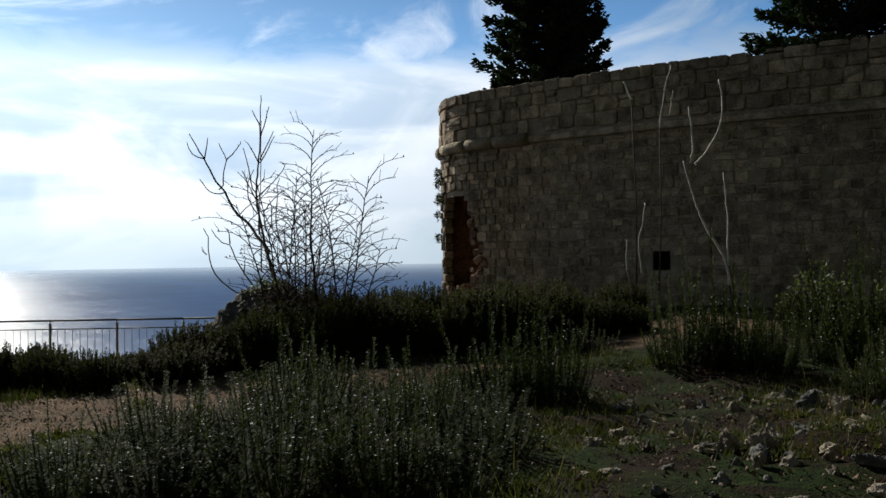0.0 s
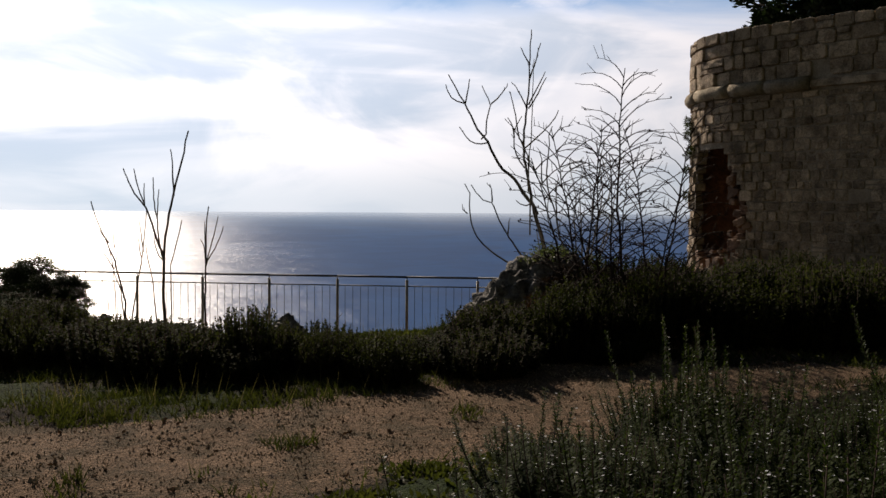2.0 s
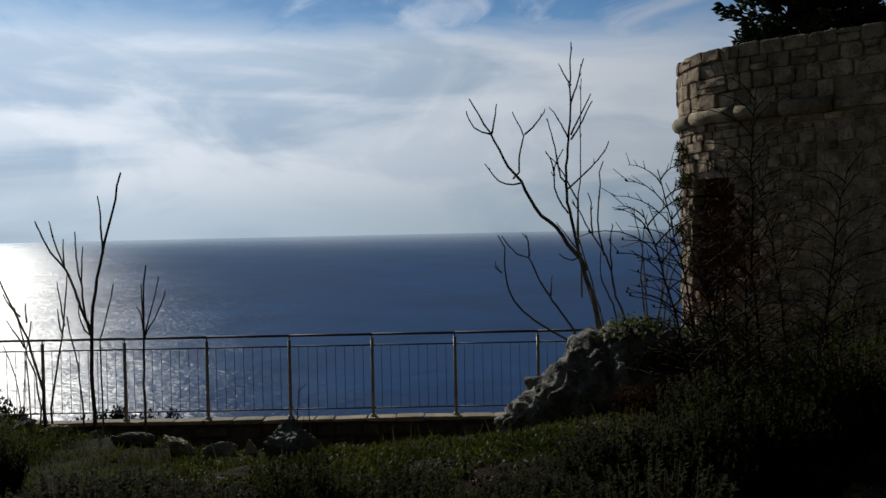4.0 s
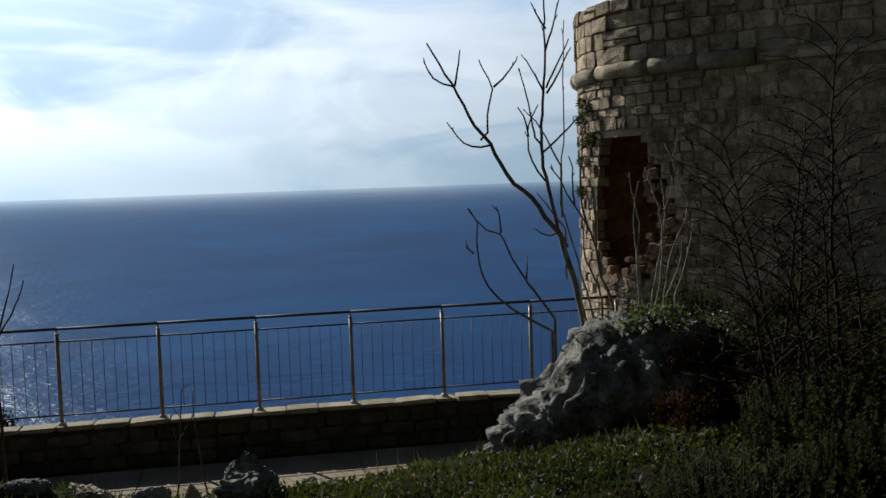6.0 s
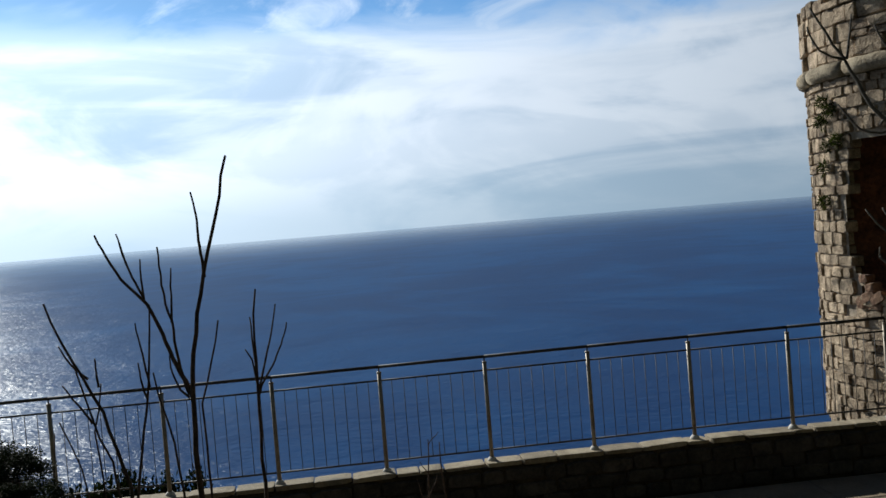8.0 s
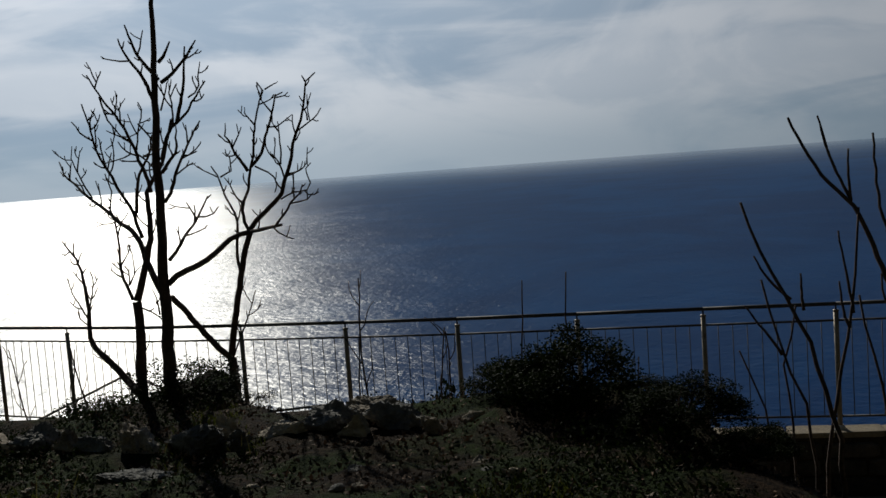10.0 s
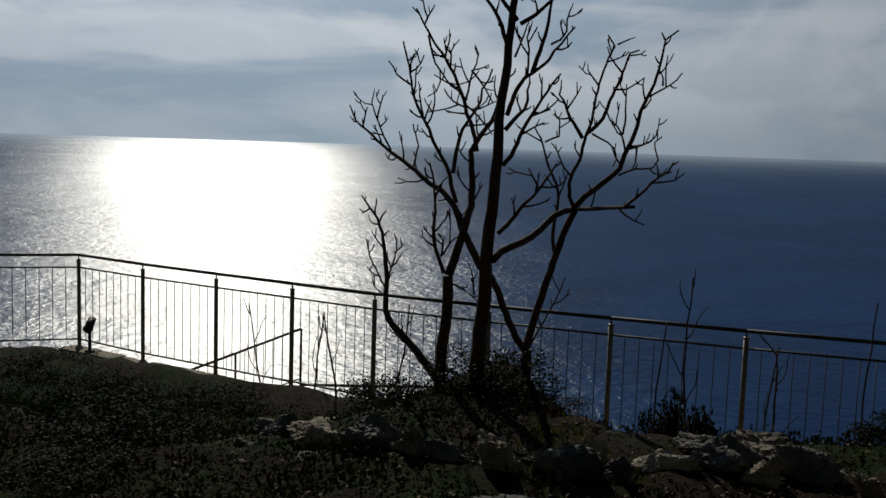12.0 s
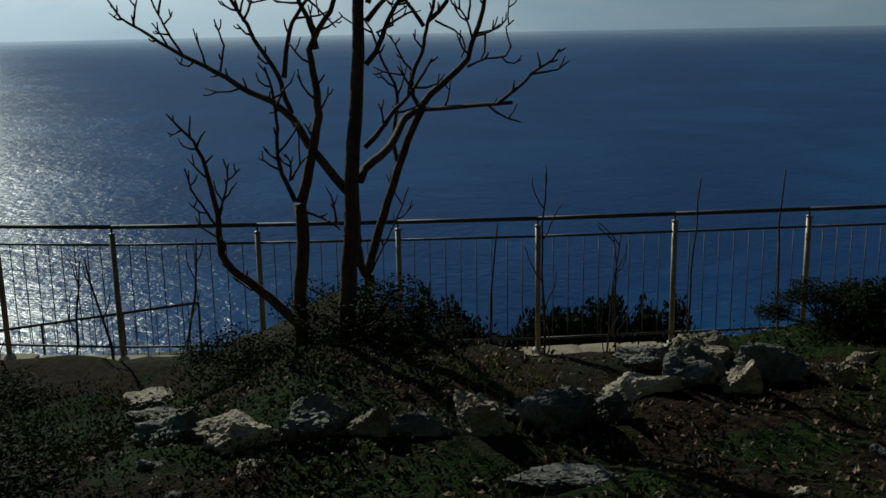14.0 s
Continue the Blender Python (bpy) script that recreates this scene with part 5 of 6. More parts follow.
def garden_shrubs():
    rng = random.Random(33)
    kinds = [shrub_thing("evergreen_shrub", leafy(200 + k, 0.42, 0.60, 14000, 0.026, EVERGREEN), "dense dark evergreen shrub among the stones", "shrub", "evergreen shrubs", (0, 0, 0)) for k in range(3)]
    spots = [(-8.42, 13.6, 1.02, 0.70), (-7.78, 13.2, 0.75, 0.55), (-7.45, 12.95, 0.5, 0.6), (-8.1, 13.0, 0.45, 0.5), (-8.05, 13.9, 0.7, 0.75), (-7.1, 12.8, 0.4, 0.5), (-8.85, 13.95, 0.75, 0.65), (-8.15, 14.1, 0.9, 0.6)]
    scatter(kinds, spots, rng)
    low = [shrub_thing("low_shrub", leafy(220 + k, 0.5, 0.40, 3200, 0.030, EVERGREEN), "low tangled shrub at the foot of the tree", "shrub", "low shrubs", (0, 0, 0)) for k in range(2)]
    spots = [(-11.7, 13.95, 0.8, 0.65), (-11.2, 14.1, 0.9, 0.65), (-10.8, 14.2, 0.7, 0.6), (-13.35, 14.4, 0.9, 0.85), (-13.9, 14.3, 0.9, 0.8), (-14.5, 14.4, 0.9, 0.7), (-13.0, 12.7, 1.1, 0.9), (-12.45, 12.25, 1.0, 0.8), (-12.6, 12.9, 0.8, 0.8), (-12.2, 11.7, 0.8, 0.6),
             (-15.2, 14.6, 1.1, 0.6), (-16.5, 14.5, 1.2, 0.6), (-0.2, 9.7, 0.8, 0.8)]
    scatter(low, spots, rng)
    ivy = [shrub_thing("creeper", leafy(240, 0.34, 0.30, 420, 0.048, IVY), "pale leafy creeper growing over the boulder", "plant", "creeper on the boulder", (0, 0, 0))]
    ivy[0].matrix_basis = Matrix.Translation((-1.50, 11.36, 1.84)) @ Matrix.Diagonal((0.75, 0.6, 0.6, 1))
    copy_thing(ivy[0], Matrix.Translation((-1.12, 11.38, 1.82)) @ Matrix.Rotation(2.0, 4, "Z") @ Matrix.Diagonal((0.8, 0.7, 0.65, 1)))
    copy_thing(ivy[0], Matrix.Translation((-0.85, 11.45, 1.66)) @ Matrix.Rotation(4.0, 4, "Z") @ Matrix.Diagonal((0.7, 0.7, 0.7, 1)))
    broad = [shrub_thing("leafy_shrub", leafy(250, 0.55, 0.85, 900, 0.075, IVY), "pale-leaved shrub beside the curtain wall", "shrub", "pale shrubs by the wall", (0, 0, 0))]
    scatter(broad, [(4.3, 11.7, 0.75, 1.1), (4.9, 11.4, 0.8, 1.0)], rng)
    cliff = [shrub_thing("cliff_shrub", leafy(260 + k, 0.9, 2.0, 15000, 0.085, EVERGREEN), "dark shrub on the slope below the parapet", "shrub", "cliff shrubs", (0, 0, 0)) for k in range(2)]
    for k, (x, y, top) in enumerate(((-10.1, 19.7, -0.36), (-9.45, 19.7, -0.37), (-8.85, 19.7, -0.39), (-10.85, 19.7, -0.44), (-11.35, 19.7, -0.62), (-8.4, 19.7, -0.60))):
        z = ground_z(x, y)
        m = Matrix.Translation((x, y, z)) @ Matrix.Rotation(k * 1.9, 4, "Z") @ Matrix.Diagonal((0.8, 0.8, (top - z) / 1.85, 1))
        if k < 2:
            cliff[k].matrix_basis = m
        else:
            copy_thing(cliff[k % 2], m)
    rust = [shrub_thing("withered_shrub", leafy(270 + k, 0.45, 0.42, 1800, 0.04, RUST), "withered rust-brown shrub at the foot of the rose", "shrub", "withered shrubs", (0, 0, 0)) for k in range(2)]
    scatter(rust, [(-0.9, 10.25, 0.9, 1.0), (-0.5, 10.35, 1.0, 1.0), (-1.2, 10.85, 0.7, 1.3), (-0.85, 10.9, 0.75, 1.3), (-1.5, 10.95, 0.5, 1.3)], rng)
    for x, y, z, size in ((-1.42, 11.22, 1.62, 0.55), (-1.0, 11.2, 1.55, 0.65)):
        copy_thing(rust[0], Matrix.Translation((x, y, z)) @ Matrix.Rotation(7 * x, 4, "Z") @ Matrix.Diagonal((size, size * 0.7, size, 1)))


garden_shrubs()


def wall_weeds():
    """Small tufts rooted in the joints of the tower."""
    rng = random.Random(61)
    for angle, z in ((186, 3.72), (184, 3.50), (187, 3.20), (185, 2.95), (193, 3.25), (183, 2.55), (190, 3.62)):
        p, nrm = outline(turn_at(angle))
        t = Tubes()
        for _ in range(130):
            d = (nrm * 0.7 + any_way(rng)).normalized()
            t.leaf(any_way(rng) * 0.06, d, d.cross(any_way(rng)).normalized(), rng.uniform(0.04, 0.10), 0.007)
        solo("wall_weed", t.mesh("wall_weed", HEDGE, False), "small dark tuft growing from the tower's joints", "plant", "weeds on the tower").location = p + nrm * 0.04 + Vector((0, 0, z))


wall_weeds()


# ---- trees on the bastion ----
def conifer(seed, tall, spread, place, label, whorl=0.30, taper=0.6):
    """An evergreen of tiered boughs: each a flat plume of small sprays with upturned tips."""
    rng = random.Random(seed)
    tree = thing("cypress_tree", place, label, "tree")
    wood, leaf = Tubes(), Tubes()
    wood.tube([Vector((0, 0, 0)), Vector((0.05, 0, tall * 0.5)), Vector((0, 0.03, tall))], 0.16, 0.03, 8)
    tiers = int(tall * 0.97 / whorl)
    for k in range(tiers):
        f = k / tiers
        for b in range(11):
            a = b * 0.571 + k * 0.35 + rng.uniform(-0.2, 0.2)
            reach = spread * (1.0 - taper * f ** 1.3) * rng.uniform(0.72, 1.08)
            d = Vector((math.cos(a), math.sin(a), 0.0))
            p0 = Vector((0, 0, tall * 0.03 + whorl * (k + rng.uniform(-0.25, 0.25))))
            sag = rng.uniform(-0.10, 0.12)
            p1, p2 = p0 + d * (reach * 0.6) + Vector((0, 0, sag)), p0 + d * reach + Vector((0, 0, sag + rng.uniform(0.05, 0.22)))
            wood.tube([p0, p1, p2], 0.028, 0.006, 4)
            side = Vector((-d.y, d.x, 0))
            for _ in range(260):
                g = rng.random() ** 0.62
                c = (p0.lerp(p1, g / 0.6) if g < 0.6 else p1.lerp(p2, (g - 0.6) / 0.4))
                c = c + side * (rng.gauss(0, 0.15) * (1.15 - g) * reach) + Vector((0, 0, rng.gauss(0.02, 0.055)))
                w = (d * 0.9 + any_way(rng) * 0.7 + Vector((0, 0, 0.25))).normalized()
                leaf.leaf(c, w, w.cross(any_way(rng)).normalized(), rng.uniform(0.07, 0.15), rng.uniform(0.020, 0.034))
    part("trunk", wood.mesh("trunk", BARK), tree)
    part("crown", leaf.mesh("crown", NEEDLE, False), tree)


def bastion_fill():
    """The earth platform that the fortress walls hold up."""
    verts, faces, count = [], [], 60
    for k in range(count + 1):
        p, nrm = outline(turn_at(95) + (WALL_LEN - turn_at(95)) * k / count)
        q = p - nrm * 0.72
        verts += [(q.x, q.y, 4.15), (14.0, 24.0, 4.9)]
    for k in range(count):
        faces.append((2 * k, 2 * k + 2, 2 * k + 1))
    solo("bastion_ground", raw_mesh("bastion_ground", verts, faces, SOIL), "earth platform behind the fortress wall", "ground", kind="structure")


bastion_fill()
conifer(5, 4.6, 1.42, (1.80, 19.15, 4.2), "dark cypress rising behind the tower's parapet")
conifer(6, 3.0, 1.9, (6.4, 17.4, 4.1), "dark spreading evergreen tree behind the curtain wall")
conifer(7, 3.4, 2.0, (8.4, 15.9, 4.1), "dark spreading evergreen tree behind the curtain wall")


# ---- stones ----
def boulder_mesh(name, seed, material, detail=3, rough=0.34, cut=0.0):
    """A weathered stone: faceted and pitted."""
    rng, bm = random.Random(seed), bmesh.new()
    bmesh.ops.create_icosphere(bm, subdivisions=detail, radius=1.0)
    cuts = [(any_way(rng), rng.uniform(0.45, 0.85)) for _ in range(15)]
    off = Vector((seed * 3.1, seed * 1.7, 0))
    for v in bm.verts:
        p = v.co.normalized()
        for nrm, far in cuts:
            over = p.dot(nrm) - far
            if over > 0:
                p = p - nrm * (over * (1 - cut))
        p = p * (1 + rough * 0.6 * noise.noise(p * 1.6 + off) + rough * 0.40 * (abs(noise.noise(Vector((p.x * 3.4, p.y * 3.4, p.z * 6.0)) + off)) - 0.2) - rough * 0.34 * abs(noise.noise(p * 8 + off)) + rough * 0.10 * noise.noise(p * 20 + off))
        v.co = p
    return mesh_of(bm, name, material, False)


def big_boulder():
    """A karst boulder: a steep furrowed seaward flank that climbs to a broad crest."""
    bm = bmesh.new()
    bmesh.ops.create_icosphere(bm, subdivisions=6, radius=1.0)
    for v in bm.verts:
        p = v.co.copy()
        flute = abs(noise.noise(Vector((p.x * 7.5 + 2.6 * p.z, p.y * 5.0, p.z * 0.4)) + Vector((5, 2, 1))))
        rill = abs(noise.noise(Vector((p.x * 19 + 6.0 * p.z, p.y * 14, p.z * 1.6)) + Vector((0, 4, 2))))
        pit = max(0.0, noise.noise(p * 11.0 + Vector((3, 7, 1))) - 0.2)
        k = 1 + 0.07 * noise.noise(p * 1.9 + Vector((9, 0, 0))) + 0.17 * (flute - 0.22) + 0.08 * (rill - 0.2) + 0.03 * noise.noise(p * 5) - 0.05 * pit + 0.012 * noise.noise(p * 30)
        # the landward face hangs over a hollow below the crest
        y = -abs(p.y) ** 0.6 * (0.42 + 0.58 * smooth_step(-0.15, 0.62, p.z + 0.25 * noise.noise(Vector((p.x * 3.0, 1.0, 4.0))))) if p.y < 0 else p.y
        # ledges step up from the seaward foot
        fall = 1 - 0.34 * smooth_step(0.05, 0.75, -p.x) - 0.10 * smooth_step(0.2, 0.8, p.x) + 0.025 * math.sin(11.0 * p.x)
        v.co = Vector((p.x * k * (1.0 + 0.06 * max(0.0, -p.z)), y * k, p.z * k * (fall if p.z > 0 else 1.0)))
    ob = solo("boulder", mesh_of(bm, "boulder", KARST, True), "large furrowed grey limestone boulder on the grass", "rock")
    ob.matrix_basis = Matrix.Translation((-1.56, 11.62, 1.06)) @ Matrix.Diagonal((0.94, 0.54, 0.86, 1))


big_boulder()
SHAPES = [boulder_mesh("stone", 300 + k, ROCK if k % 2 else WARM_ROCK, 5, 0.6) for k in range(8)]


def set_stone(k, x, y, sx, sy, sz, label, group, lift=0.25, turn=0.0, tilt=0.0):
    ob = solo("stone", SHAPES[k % len(SHAPES)], label, "stone", group)
    ob.matrix_basis = Matrix.Translation((x, y, ground_z(x, y) + sz * lift)) @ Matrix.Rotation(turn, 4, "Z") @ Matrix.Rotation(tilt, 4, "Y") @ Matrix.Diagonal((sx, sy, sz, 1))


def edging():
    """The row of rocks that borders the raised garden."""
    label, group = "rough grey limestone rock in the garden edging", "edging rocks"
    # place, width and height of each
    row = ((-12.36, 14.30, 0.37, 0.10), (-12.15, 13.65, 0.25, 0.12), (-11.98, 13.25, 0.29, 0.14), (-11.80, 12.75, 0.27, 0.19), (-11.52, 12.62, 0.32, 0.23), (-11.25, 12.66, 0.30, 0.26), (-11.02, 12.62, 0.21, 0.22), (-10.84, 12.60, 0.18, 0.17), (-10.62, 12.66, 0.27, 0.29), (-10.38, 12.80, 0.29, 0.26),
           (-10.28, 12.98, 0.13, 0.26), (-10.14, 12.84, 0.20, 0.16), (-9.95, 13.06, 0.30, 0.23), (-9.72, 13.22, 0.35, 0.29), (-9.52, 13.10, 0.22, 0.24), (-9.34, 13.26, 0.29, 0.26), (-9.10, 13.14, 0.15, 0.16), (-10.37, 12.24, 0.30, 0.10), (-9.62, 13.50, 0.34, 0.19), (-9.85, 13.45, 0.25, 0.14), (-8.92, 13.35, 0.13, 0.12),
           (-3.91, 10.98, 0.38, 0.36), (-4.20, 11.05, 0.17, 0.17), (-4.42, 11.10, 0.22, 0.17), (-4.75, 11.15, 0.30, 0.15), (-5.20, 11.35, 0.24, 0.13), (-3.58, 11.15, 0.12, 0.08), (-5.70, 11.75, 0.24, 0.13), (-6.05, 11.85, 0.25, 0.14), (-6.40, 12.00, 0.20, 0.14), (-3.40, 11.40, 0.16, 0.08), (-6.90, 12.30, 0.24, 0.15))
    rng = random.Random(77)
    for k, (x, y, wide, tall) in enumerate(row):
        set_stone(k, x, y, wide * 0.60, wide * 0.46, tall * (0.62 if x > -7 else 0.50), label, group, 0.32 if x > -7 else 0.18, rng.uniform(-0.35, 0.35), rng.uniform(-0.22, 0.22))


edging()


def scree():
    """Loose pale stones in the bed beside the rosemary."""
    rng = random.Random(78)
    for k in range(110):
        x, y = rng.uniform(1.3, 3.4), rng.uniform(5.0, 7.9)
        s = rng.uniform(0.018, 0.055) * (1.6 if rng.random() < 0.15 else 1.0)
        set_stone(k, x, y, s * rng.uniform(0.8, 1.5), s, s * rng.uniform(0.5, 0.9), "loose pale limestone fragment in the bed", "loose stones", 0.3, rng.uniform(0, 6), rng.uniform(-0.5, 0.5))
    for k, (x, y, wide, tall, turn) in enumerate(((2.93, 6.8, 0.13, 0.12, 0.4), (2.10, 5.97, 0.12, 0.11, 0.9), (2.27, 5.92, 0.15, 0.13, 0.2), (2.36, 6.15, 0.12, 0.10, 1.6), (1.98, 6.28, 0.10, 0.10, 0.7), (2.43, 7.28, 0.10, 0.07, 0.1), (2.52, 5.72, 0.12, 0.08, 2.0), (1.72, 6.05, 0.07, 0.06, 1.1), (2.16, 5.55, 0.08, 0.07, 2.4))):
        set_stone(2 * k, x, y, wide * 0.62, wide * 0.45, tall * 0.75, "large pale limestone fragment in the bed", "loose stones", 0.35, turn, 0.35)
    for k in range(46):
        x, y = rng.uniform(-12.5, -7.5), rng.uniform(10.9, 12.9)
        s = rng.uniform(0.02, 0.05)
        set_stone(k + 1, x, y, s * rng.uniform(0.8, 1.6), s, s * 0.6, "small loose stone on the garden soil", "loose stones", 0.3, rng.uniform(0, 6))
    for k in range(40):
        x, y = rng.uniform(-4.5, 1.0), rng.uniform(9.6, 11.8)
        s = rng.uniform(0.015, 0.035)
        set_stone(k + 2, x, y, s * rng.uniform(0.8, 1.6), s, s * 0.6, "small loose stone in the grass", "loose stones", 0.3, rng.uniform(0, 6))


scree()


# ---- grass and gravel ----
def lawn():
    rng, t, dry = random.Random(90), Tubes(), Tubes()
    tries = 0
    while len(t.faces) < 150000 and tries < 230000:
        tries += 1
        x, y = rng.uniform(-14.5, 5.0), rng.uniform(3.0, 15.0)
        if y > between(x, EDGE) + 0.1 or worn_gap(x, y) < 0.58 + 0.38 * rng.random() and noise.noise(Vector((x * 3.0, y * 3.0, 2.0))) < 0.45:
            continue
        patch = noise.noise(Vector((x * 0.9, y * 0.9, 4.0)))
        lush = 0.06 * smooth_step(-5.0, -4.0, x) * smooth_step(1.5, 0.5, x) * smooth_step(9.3, 9.9, y)
        lush += 0.5 * smooth_step(1.3, 1.0, line_gap(x, y, TRACK)) * smooth_step(-7.5, -6.5, x) * smooth_step(-1.0, -1.8, x)
        lush -= 0.60 * smooth_step(-6.5, -8.0, x) + 0.3 * smooth_step(1.4, 2.0, x)
        if patch + 0.25 + lush < rng.random() * 0.55:
            continue
        p = Vector((x, y, ground_z(x, y) - 0.01))
        for _ in range(3):
            d = (any_way(rng) * 0.75 + Vector((0, 0, 1))).normalized()
            q = p + Vector((rng.uniform(-0.03, 0.03), rng.uniform(-0.03, 0.03), 0))
            t.blade(q, d, d.cross(any_way(rng)).normalized(), rng.uniform(0.03, 0.085) * (1 + 0.15 * lush), 0.0045)
        if rng.random() < 0.06:
            d = (any_way(rng) * 0.4 + Vector((0, 0, 1))).normalized()
            dry.blade(p, d, d.cross(any_way(rng)).normalized(), rng.uniform(0.08, 0.22), 0.0025)
    solo("grass", t.mesh("grass", GRASS, False), "short patchy green grass on the raised garden", "grass", kind="stuff")
    solo("dry_grass", dry.mesh("dry_grass", DRY, False), "scattered dry stalks among the grass", "grass", kind="stuff")


lawn()


def clover():
    """Low broad-leaved weeds on the mound before the boulder."""
    rng, t = random.Random(93), Tubes()
    for _ in range(7500):
        x, y = rng.uniform(-4.6, 1.6), rng.uniform(9.7, 12.4)
        if y > between(x, EDGE) or noise.noise(Vector((x * 1.6, y * 1.6, 8.0))) < -0.3 + 0.3 * rng.random() - 0.15:
            continue
        p = Vector((x, y, ground_z(x, y)))
        for _ in range(4):
            d = (any_way(rng) + Vector((0, 0, 0.7))).normalized()
            t.leaf(p + any_way(rng) * 0.02, d, d.cross(any_way(rng)).normalized(), rng.uniform(0.02, 0.06), rng.uniform(0.006, 0.014))
    for cx, cy, wide in ((-1.85, 5.42, 0.10), (-1.58, 5.95, 0.14), (-1.40, 6.42, 0.20), (-1.25, 5.9, 0.22), (-1.95, 5.82, 0.06), (-1.35, 5.45, 0.16), (-1.18, 6.75, 0.16)):
        for _ in range(int(1300 * wide)):
            a, far = rng.uniform(0, 6.28), wide * math.sqrt(rng.random()) * rng.uniform(0.7, 1.3)
            x, y = cx + far * math.cos(a), cy + far * math.sin(a)
            for _ in range(3):
                d = (any_way(rng) + Vector((0, 0, 0.8))).normalized()
                t.leaf(Vector((x, y, ground_z(x, y))) + any_way(rng) * 0.02, d, d.cross(any_way(rng)).normalized(), rng.uniform(0.015, 0.05), rng.uniform(0.005, 0.012))
    solo("weeds", t.mesh("weeds", GRASS, False), "low leafy weeds in the grass", "plant", kind="stuff")


def cover():
    """Dark low tufts over the soil at the terrace end."""
    rng, t = random.Random(95), Tubes()
    for _ in range(12000):
        x, y = rng.uniform(-16.0, -5.5), rng.uniform(9.2, 14.6)
        bare = noise.noise(Vector((x * 0.8, y * 0.8, 12.0))) + 0.5 * noise.noise(Vector((x * 2.6, y * 2.6, 12.0)))
        if y > between(x, EDGE) + 0.2 or line_gap(x, y, TRACK) < 0.7 or bare > 0.05 + 0.2 * rng.random() - 0.25 * smooth_step(-11.2, -9.8, x) + 0.5 * smooth_step(-11.0, -12.0, x):
            continue
        p, high = Vector((x, y, ground_z(x, y) - 0.01)), rng.uniform(0.03, 0.12) * (0.7 - bare)
        for _ in range(9):
            d = (any_way(rng) + Vector((0, 0, 0.9))).normalized()
            q = p + Vector((rng.uniform(-0.06, 0.06), rng.uniform(-0.06, 0.06), high * rng.random()))
            t.leaf(q, d, d.cross(any_way(rng)).normalized(), rng.uniform(0.012, 0.032), rng.uniform(0.004, 0.008))
    solo("ground_cover", t.mesh("ground_cover", EVERGREEN, False), "dark low plants spreading over the soil", "plant", kind="stuff")


clover()
cover()


def litter():
    """Curled dead leaves and crumbs on the bare soil."""
    rng, verts, faces = random.Random(94), [], []
    for k in range(40000):
        if k % 2:
            x, y = rng.uniform(-13.5, -6.5), rng.uniform(9.6, 13.9)
        elif k % 6 == 0:
            x, y = rng.uniform(0.8, 5.5), rng.uniform(4.5, 9.5)
        elif k % 30 == 2:
            x, y = rng.uniform(-4.6, 0.4), rng.uniform(4.8, 9.6)
        else:
            x, y = rng.uniform(-4.5, 0.5), rng.uniform(9.6, 11.9)
        if y > between(x, EDGE):
            continue
        size, b = rng.uniform(0.006, 0.022), len(verts)
        p = Vector((x, y, ground_z(x, y) + rng.uniform(0.002, 0.014)))
        u = (any_way(rng) + Vector((0, 0, rng.uniform(-0.3, 0.3)))).normalized()
        v = u.cross(any_way(rng)).normalized()
        w = u.cross(v) * (size * rng.uniform(0.2, 0.6))
        for q in (p - u * size, p - v * (size * 0.5) + w, p + v * (size * 0.5) + w, p + u * size):
            verts.append(tuple(q))
        faces += [(b, b + 1, b + 2), (b + 1, b + 3, b + 2)]
    solo("leaf_litter", raw_mesh("leaf_litter", verts, faces, LITTER), "dead leaves and crumbs on the soil", "litter", kind="stuff")


litter()


def chips():
    rng, verts, faces = random.Random(91), [], []
    count = 0
    while count < 26000:
        x, y = (rng.uniform(-13, 3.5), rng.uniform(4.5, 13.0)) if count % 2 else (rng.uniform(-5.0, 0.6), rng.uniform(4.6, 9.6))
        if worn_gap(x, y) > 0.5 + rng.random() * 0.5 and rng.random() > 0.10:
            continue
        count += 1
        s, z, b = rng.uniform(0.003, 0.008) * (rng.uniform(1.6, 2.8) if rng.random() < 0.07 else 1.0), ground_z(x, y), len(verts)
        a = rng.uniform(0, 6.28)
        for k in range(3):
            verts.append((x + s * math.cos(a + 2.1 * k), y + s * math.sin(a + 2.1 * k), z - 0.003))
        verts.append((x + rng.uniform(-0.3, 0.3) * s, y, z + 0.004 + s * rng.uniform(0.3, 0.6)))
        faces += [(b, b + 1, b + 3), (b + 1, b + 2, b + 3), (b + 2, b, b + 3)]
    solo("gravel", raw_mesh("gravel", verts, faces, GRAVEL), "pale gravel chips on the walked track", "gravel", kind="stuff")


chips()


paving_slabs()


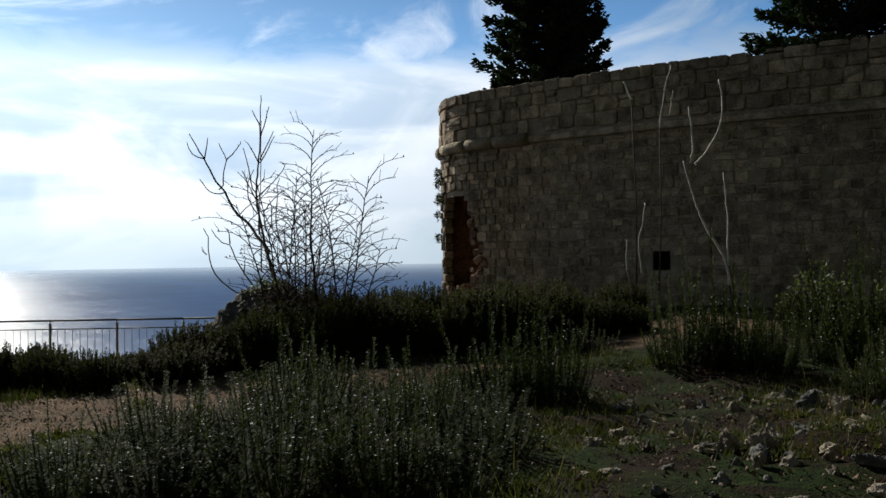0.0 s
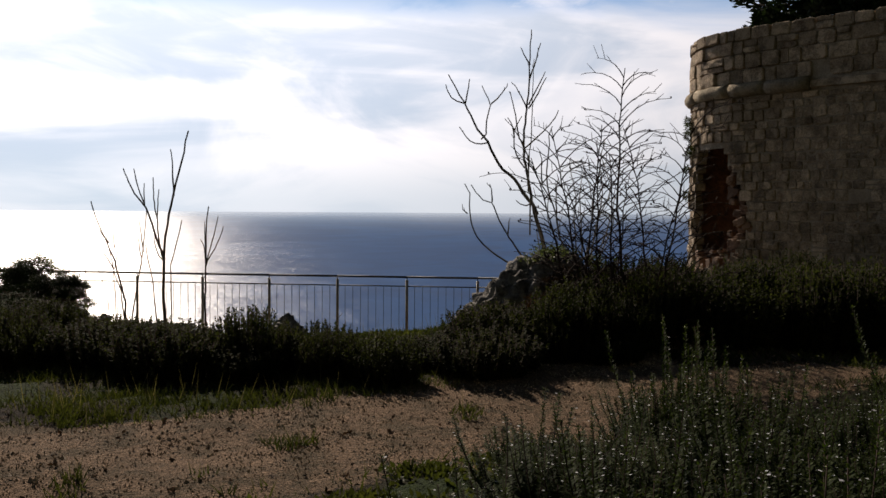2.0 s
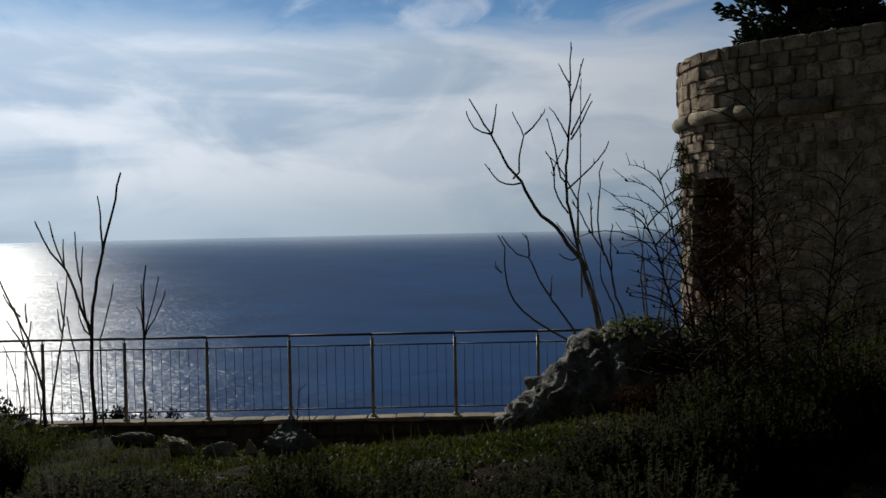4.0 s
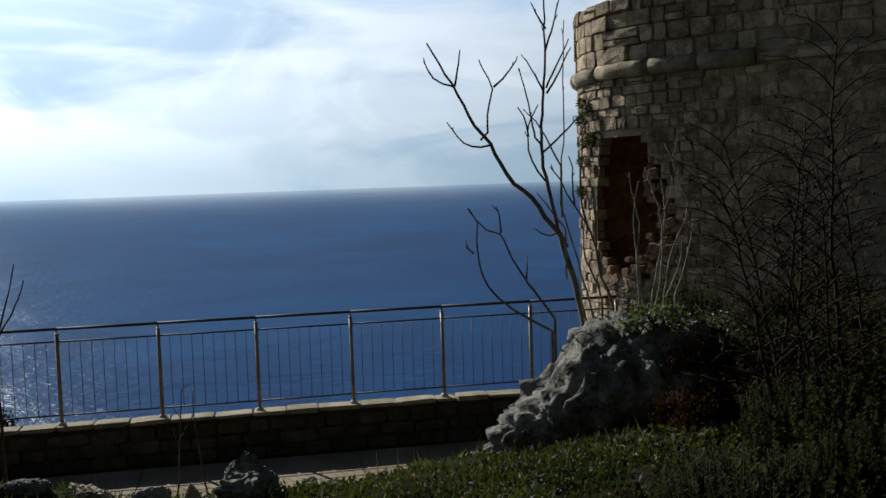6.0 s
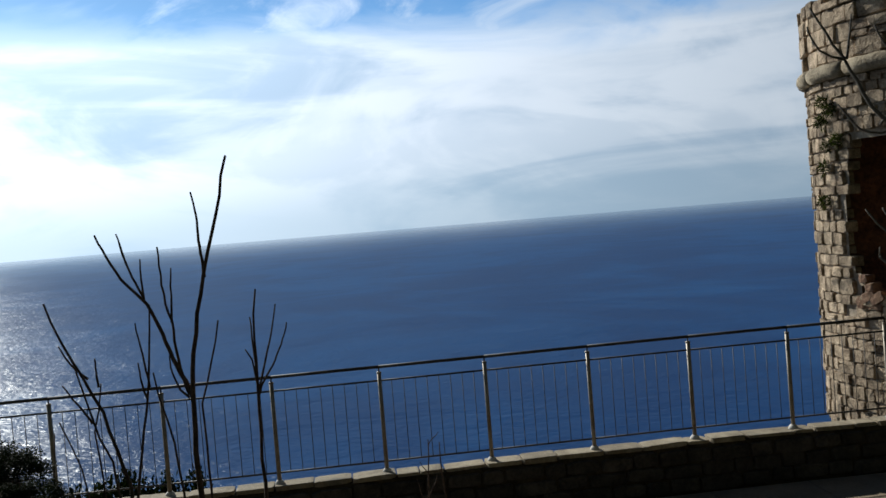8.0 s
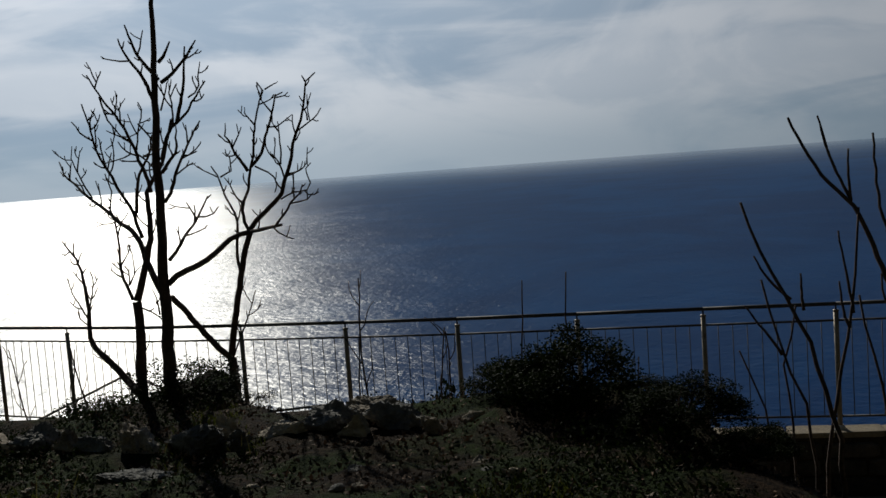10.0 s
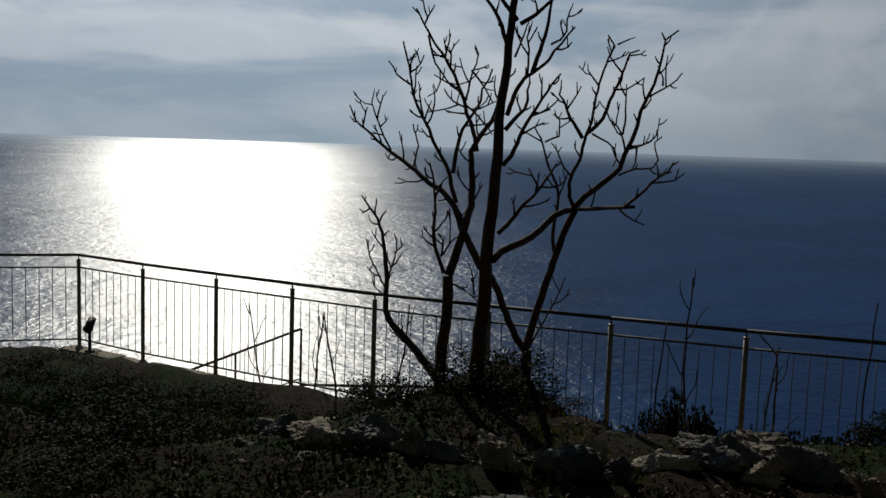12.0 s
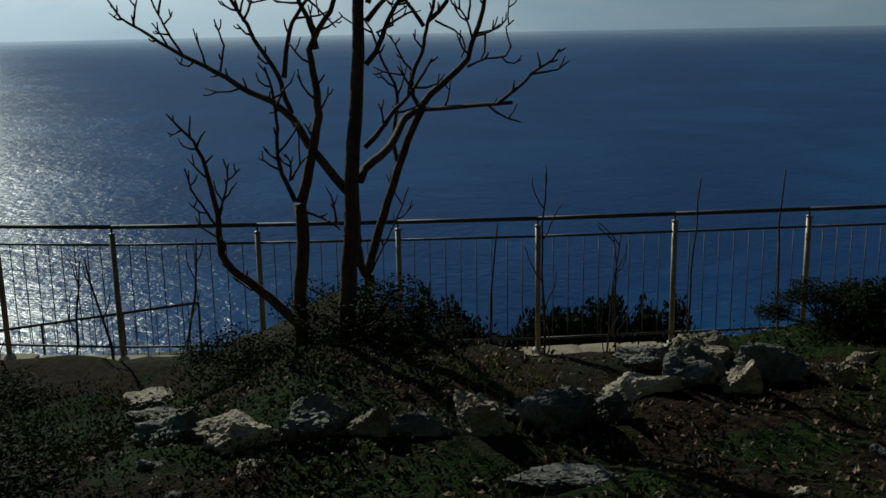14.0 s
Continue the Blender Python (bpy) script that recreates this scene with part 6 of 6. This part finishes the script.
# ---- masonry pieces ----
def block_mesh(name, seed, material):
    """A roughly squared stone, one unit each way, with worn corners and a slightly domed face."""
    rng = random.Random(seed)
    cut, shape = rng.uniform(0.06, 0.18), []
    for x, z in ((-0.5, -0.5), (0.5, -0.5), (0.5, 0.5), (-0.5, 0.5)):
        x, z = x + rng.uniform(-0.03, 0.03), z + rng.uniform(-0.03, 0.03)
        a, b = (x, z - math.copysign(cut, z)), (x - math.copysign(cut, x), z)
        shape += [a, b] if (x < 0) == (z < 0) else [b, a]
    verts, faces = [], []
    for y, size, loose in ((0.5, 1.0, 0.0), (-0.36, 1.0, 0.02), (-0.47, 0.955, 0.025), (-0.50, 0.86, 0.032)):
        verts += [(x * size + rng.uniform(-loose, loose), y + rng.uniform(-loose, loose), z * size + rng.uniform(-loose, loose)) for x, z in shape]
    for r in (0, 8, 16):
        faces += [(r + k, r + (k + 1) % 8, r + 8 + (k + 1) % 8, r + 8 + k) for k in range(8)]
    verts.append((rng.uniform(-0.2, 0.2), -0.5 - rng.uniform(-0.03, 0.06), rng.uniform(-0.2, 0.2)))
    faces += [(24 + k, 24 + (k + 1) % 8, 32) for k in range(8)]
    return raw_mesh(name, verts, faces, material)


BLOCKS = [block_mesh("stone", 500 + k, STONE) for k in range(14)]


def face_matrix(p, nrm, wide, deep, tall, roll=0.0):
    across = Vector((-nrm.y, nrm.x, 0))
    m = Matrix((across, -nrm, Vector((0, 0, 1)))).transposed().to_4x4()
    return Matrix.Translation(p) @ m @ Matrix.Rotation(roll, 4, "Y") @ Matrix.Diagonal((wide, deep, tall, 1))


def masonry():
    rng = random.Random(123)
    verts, faces = [], []
    z = FOOT_Z + 1.0
    singles = 0
    while z < TOP_Z - 0.05:
        tall = rng.uniform(0.17, 0.23) if z > MOULD_Z else rng.uniform(0.11, 0.19)
        if z < MOULD_Z - 0.1 < z + tall + 0.06:
            tall = MOULD_Z - 0.1 - z
        if TOP_Z - z - tall < 0.12:
            tall = TOP_Z - z
        if z > MOULD_Z - 0.12 and z < MOULD_Z + 0.05:
            z = MOULD_Z + 0.09
            continue
        s = turn_at(120) + rng.uniform(0, 0.2)
        while s < WALL_LEN - 0.1:
            wide = rng.choice((rng.uniform(0.10, 0.19), rng.uniform(0.14, 0.30))) * (1.0 if s < ROUND_LEN + 1 else 1.2) * (1.3 if z > MOULD_Z else 1.0)
            mid, zc = s + wide / 2, z + tall / 2
            s += wide
            if in_hole(mid, zc, 0.02) or slot(mid, zc) or abs(mid - (ROUND_LEN + 3.4)) < wide / 2 + 0.13 and 1.9 < zc < 2.36:
                continue
            p, nrm = outline(mid)
            if rng.random() < 0.015:
                continue
            smooth = smooth_step(ROUND_LEN - 0.6, ROUND_LEN + 1.2, mid)
            rows = [(zc, tall)]
            if wide > 0.2 and rng.random() < 0.16:
                cut = tall * rng.uniform(0.38, 0.62)
                rows = [(z + cut / 2, cut), (z + (tall + cut) / 2, tall - cut)]
            for zm, high in rows:
                height = high - rng.uniform(0.004, 0.022) + (rng.uniform(-0.03, 0.02) if z + tall > TOP_Z - 0.01 else 0)
                proud = (0.05 if z > MOULD_Z else 0.03) - 0.034 * smooth + rng.uniform(-0.02, 0.022) * (1 - 0.5 * smooth)
                m = face_matrix(p + nrm * (proud - 0.10) + Vector((0, 0, zm + rng.uniform(-0.008, 0.008))) - TOWER, nrm, wide - rng.uniform(0.004, 0.022), 0.16, height, rng.uniform(-0.05, 0.05))
                block = BLOCKS[rng.randrange(len(BLOCKS))]
                if turn_at(165) < mid < turn_at(236) and z > 0.4 and singles < 300:
                    part("stone", block, tower, at=m)
                    singles += 1
                else:
                    b = len(verts)
                    verts += [tuple(m @ v.co) for v in block.vertices]
                    faces += [tuple(b + i for i in f.vertices) for f in block.polygons]
        z += tall
    part("stones", raw_mesh("stones", verts, faces, STONE), tower, kind="stuff")


masonry()


def breach_rubble():
    """Loose red and pale stones lodged in the breach: a heap on its sill, and broken fill along the inland jamb."""
    rng = random.Random(124)
    for k in range(124):
        if k < 48:
            s = rng.uniform(turn_at(197), turn_at(229))
            z = HOLE[2] - 0.12 + 0.62 * rng.random() ** 1.5 * (0.55 + 0.45 * smooth_step(turn_at(205), turn_at(222), s))
            deep = 0.04 + 0.30 * rng.random() * smooth_step(HOLE[2], HOLE[2] + 0.6, z)
        elif k >= 84:
            z = rng.uniform(1.65, 2.9)
            s = turn_at(between(z, JAMB_B)) - rng.uniform(0.10, 0.50)
            deep = 0.22 + 0.25 * rng.random()
        else:
            z = rng.uniform(1.75, 2.95)
            s = turn_at(between(z, JAMB_B)) - rng.uniform(-0.02, 0.22)
            deep = 0.05 + 0.16 * rng.random()
        p, nrm = outline(s)
        size = rng.uniform(0.06, 0.12)
        m = face_matrix(p - nrm * deep + Vector((0, 0, z)) - TOWER, nrm, size * rng.uniform(0.9, 1.6), size * 1.3, size, rng.uniform(-0.5, 0.5))
        part("rubble", (RED_BLOCKS if k >= 48 or k % 3 else BLOCKS)[k % 4], tower, at=m)


RED_BLOCKS = [block_mesh("rubble", 560 + k, RUBBLE) for k in range(4)]
breach_rubble()


def parapet_pieces():
    rng, s = random.Random(125), 0.05
    o = Vector((-6.7, 17.16, FLOOR_Z))
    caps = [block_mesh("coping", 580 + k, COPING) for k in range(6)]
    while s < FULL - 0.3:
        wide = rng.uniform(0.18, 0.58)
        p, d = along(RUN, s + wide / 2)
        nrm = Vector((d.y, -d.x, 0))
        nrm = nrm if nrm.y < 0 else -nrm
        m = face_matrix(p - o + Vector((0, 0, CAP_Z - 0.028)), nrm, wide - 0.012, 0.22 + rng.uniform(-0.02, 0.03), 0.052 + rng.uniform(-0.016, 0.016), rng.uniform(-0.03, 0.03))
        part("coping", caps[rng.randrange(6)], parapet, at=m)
        s += wide
    # these stones carry the shaded face's darkness in their own colour
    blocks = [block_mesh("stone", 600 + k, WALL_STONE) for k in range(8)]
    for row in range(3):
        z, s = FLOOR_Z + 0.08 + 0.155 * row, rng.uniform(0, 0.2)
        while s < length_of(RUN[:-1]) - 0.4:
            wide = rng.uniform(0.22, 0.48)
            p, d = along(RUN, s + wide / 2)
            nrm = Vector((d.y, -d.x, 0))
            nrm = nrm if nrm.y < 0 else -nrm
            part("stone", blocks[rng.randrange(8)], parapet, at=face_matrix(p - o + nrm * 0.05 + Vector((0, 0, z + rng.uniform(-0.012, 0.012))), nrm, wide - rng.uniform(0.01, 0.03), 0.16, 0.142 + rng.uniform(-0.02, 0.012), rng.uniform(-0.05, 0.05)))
            s += wide


parapet_pieces()
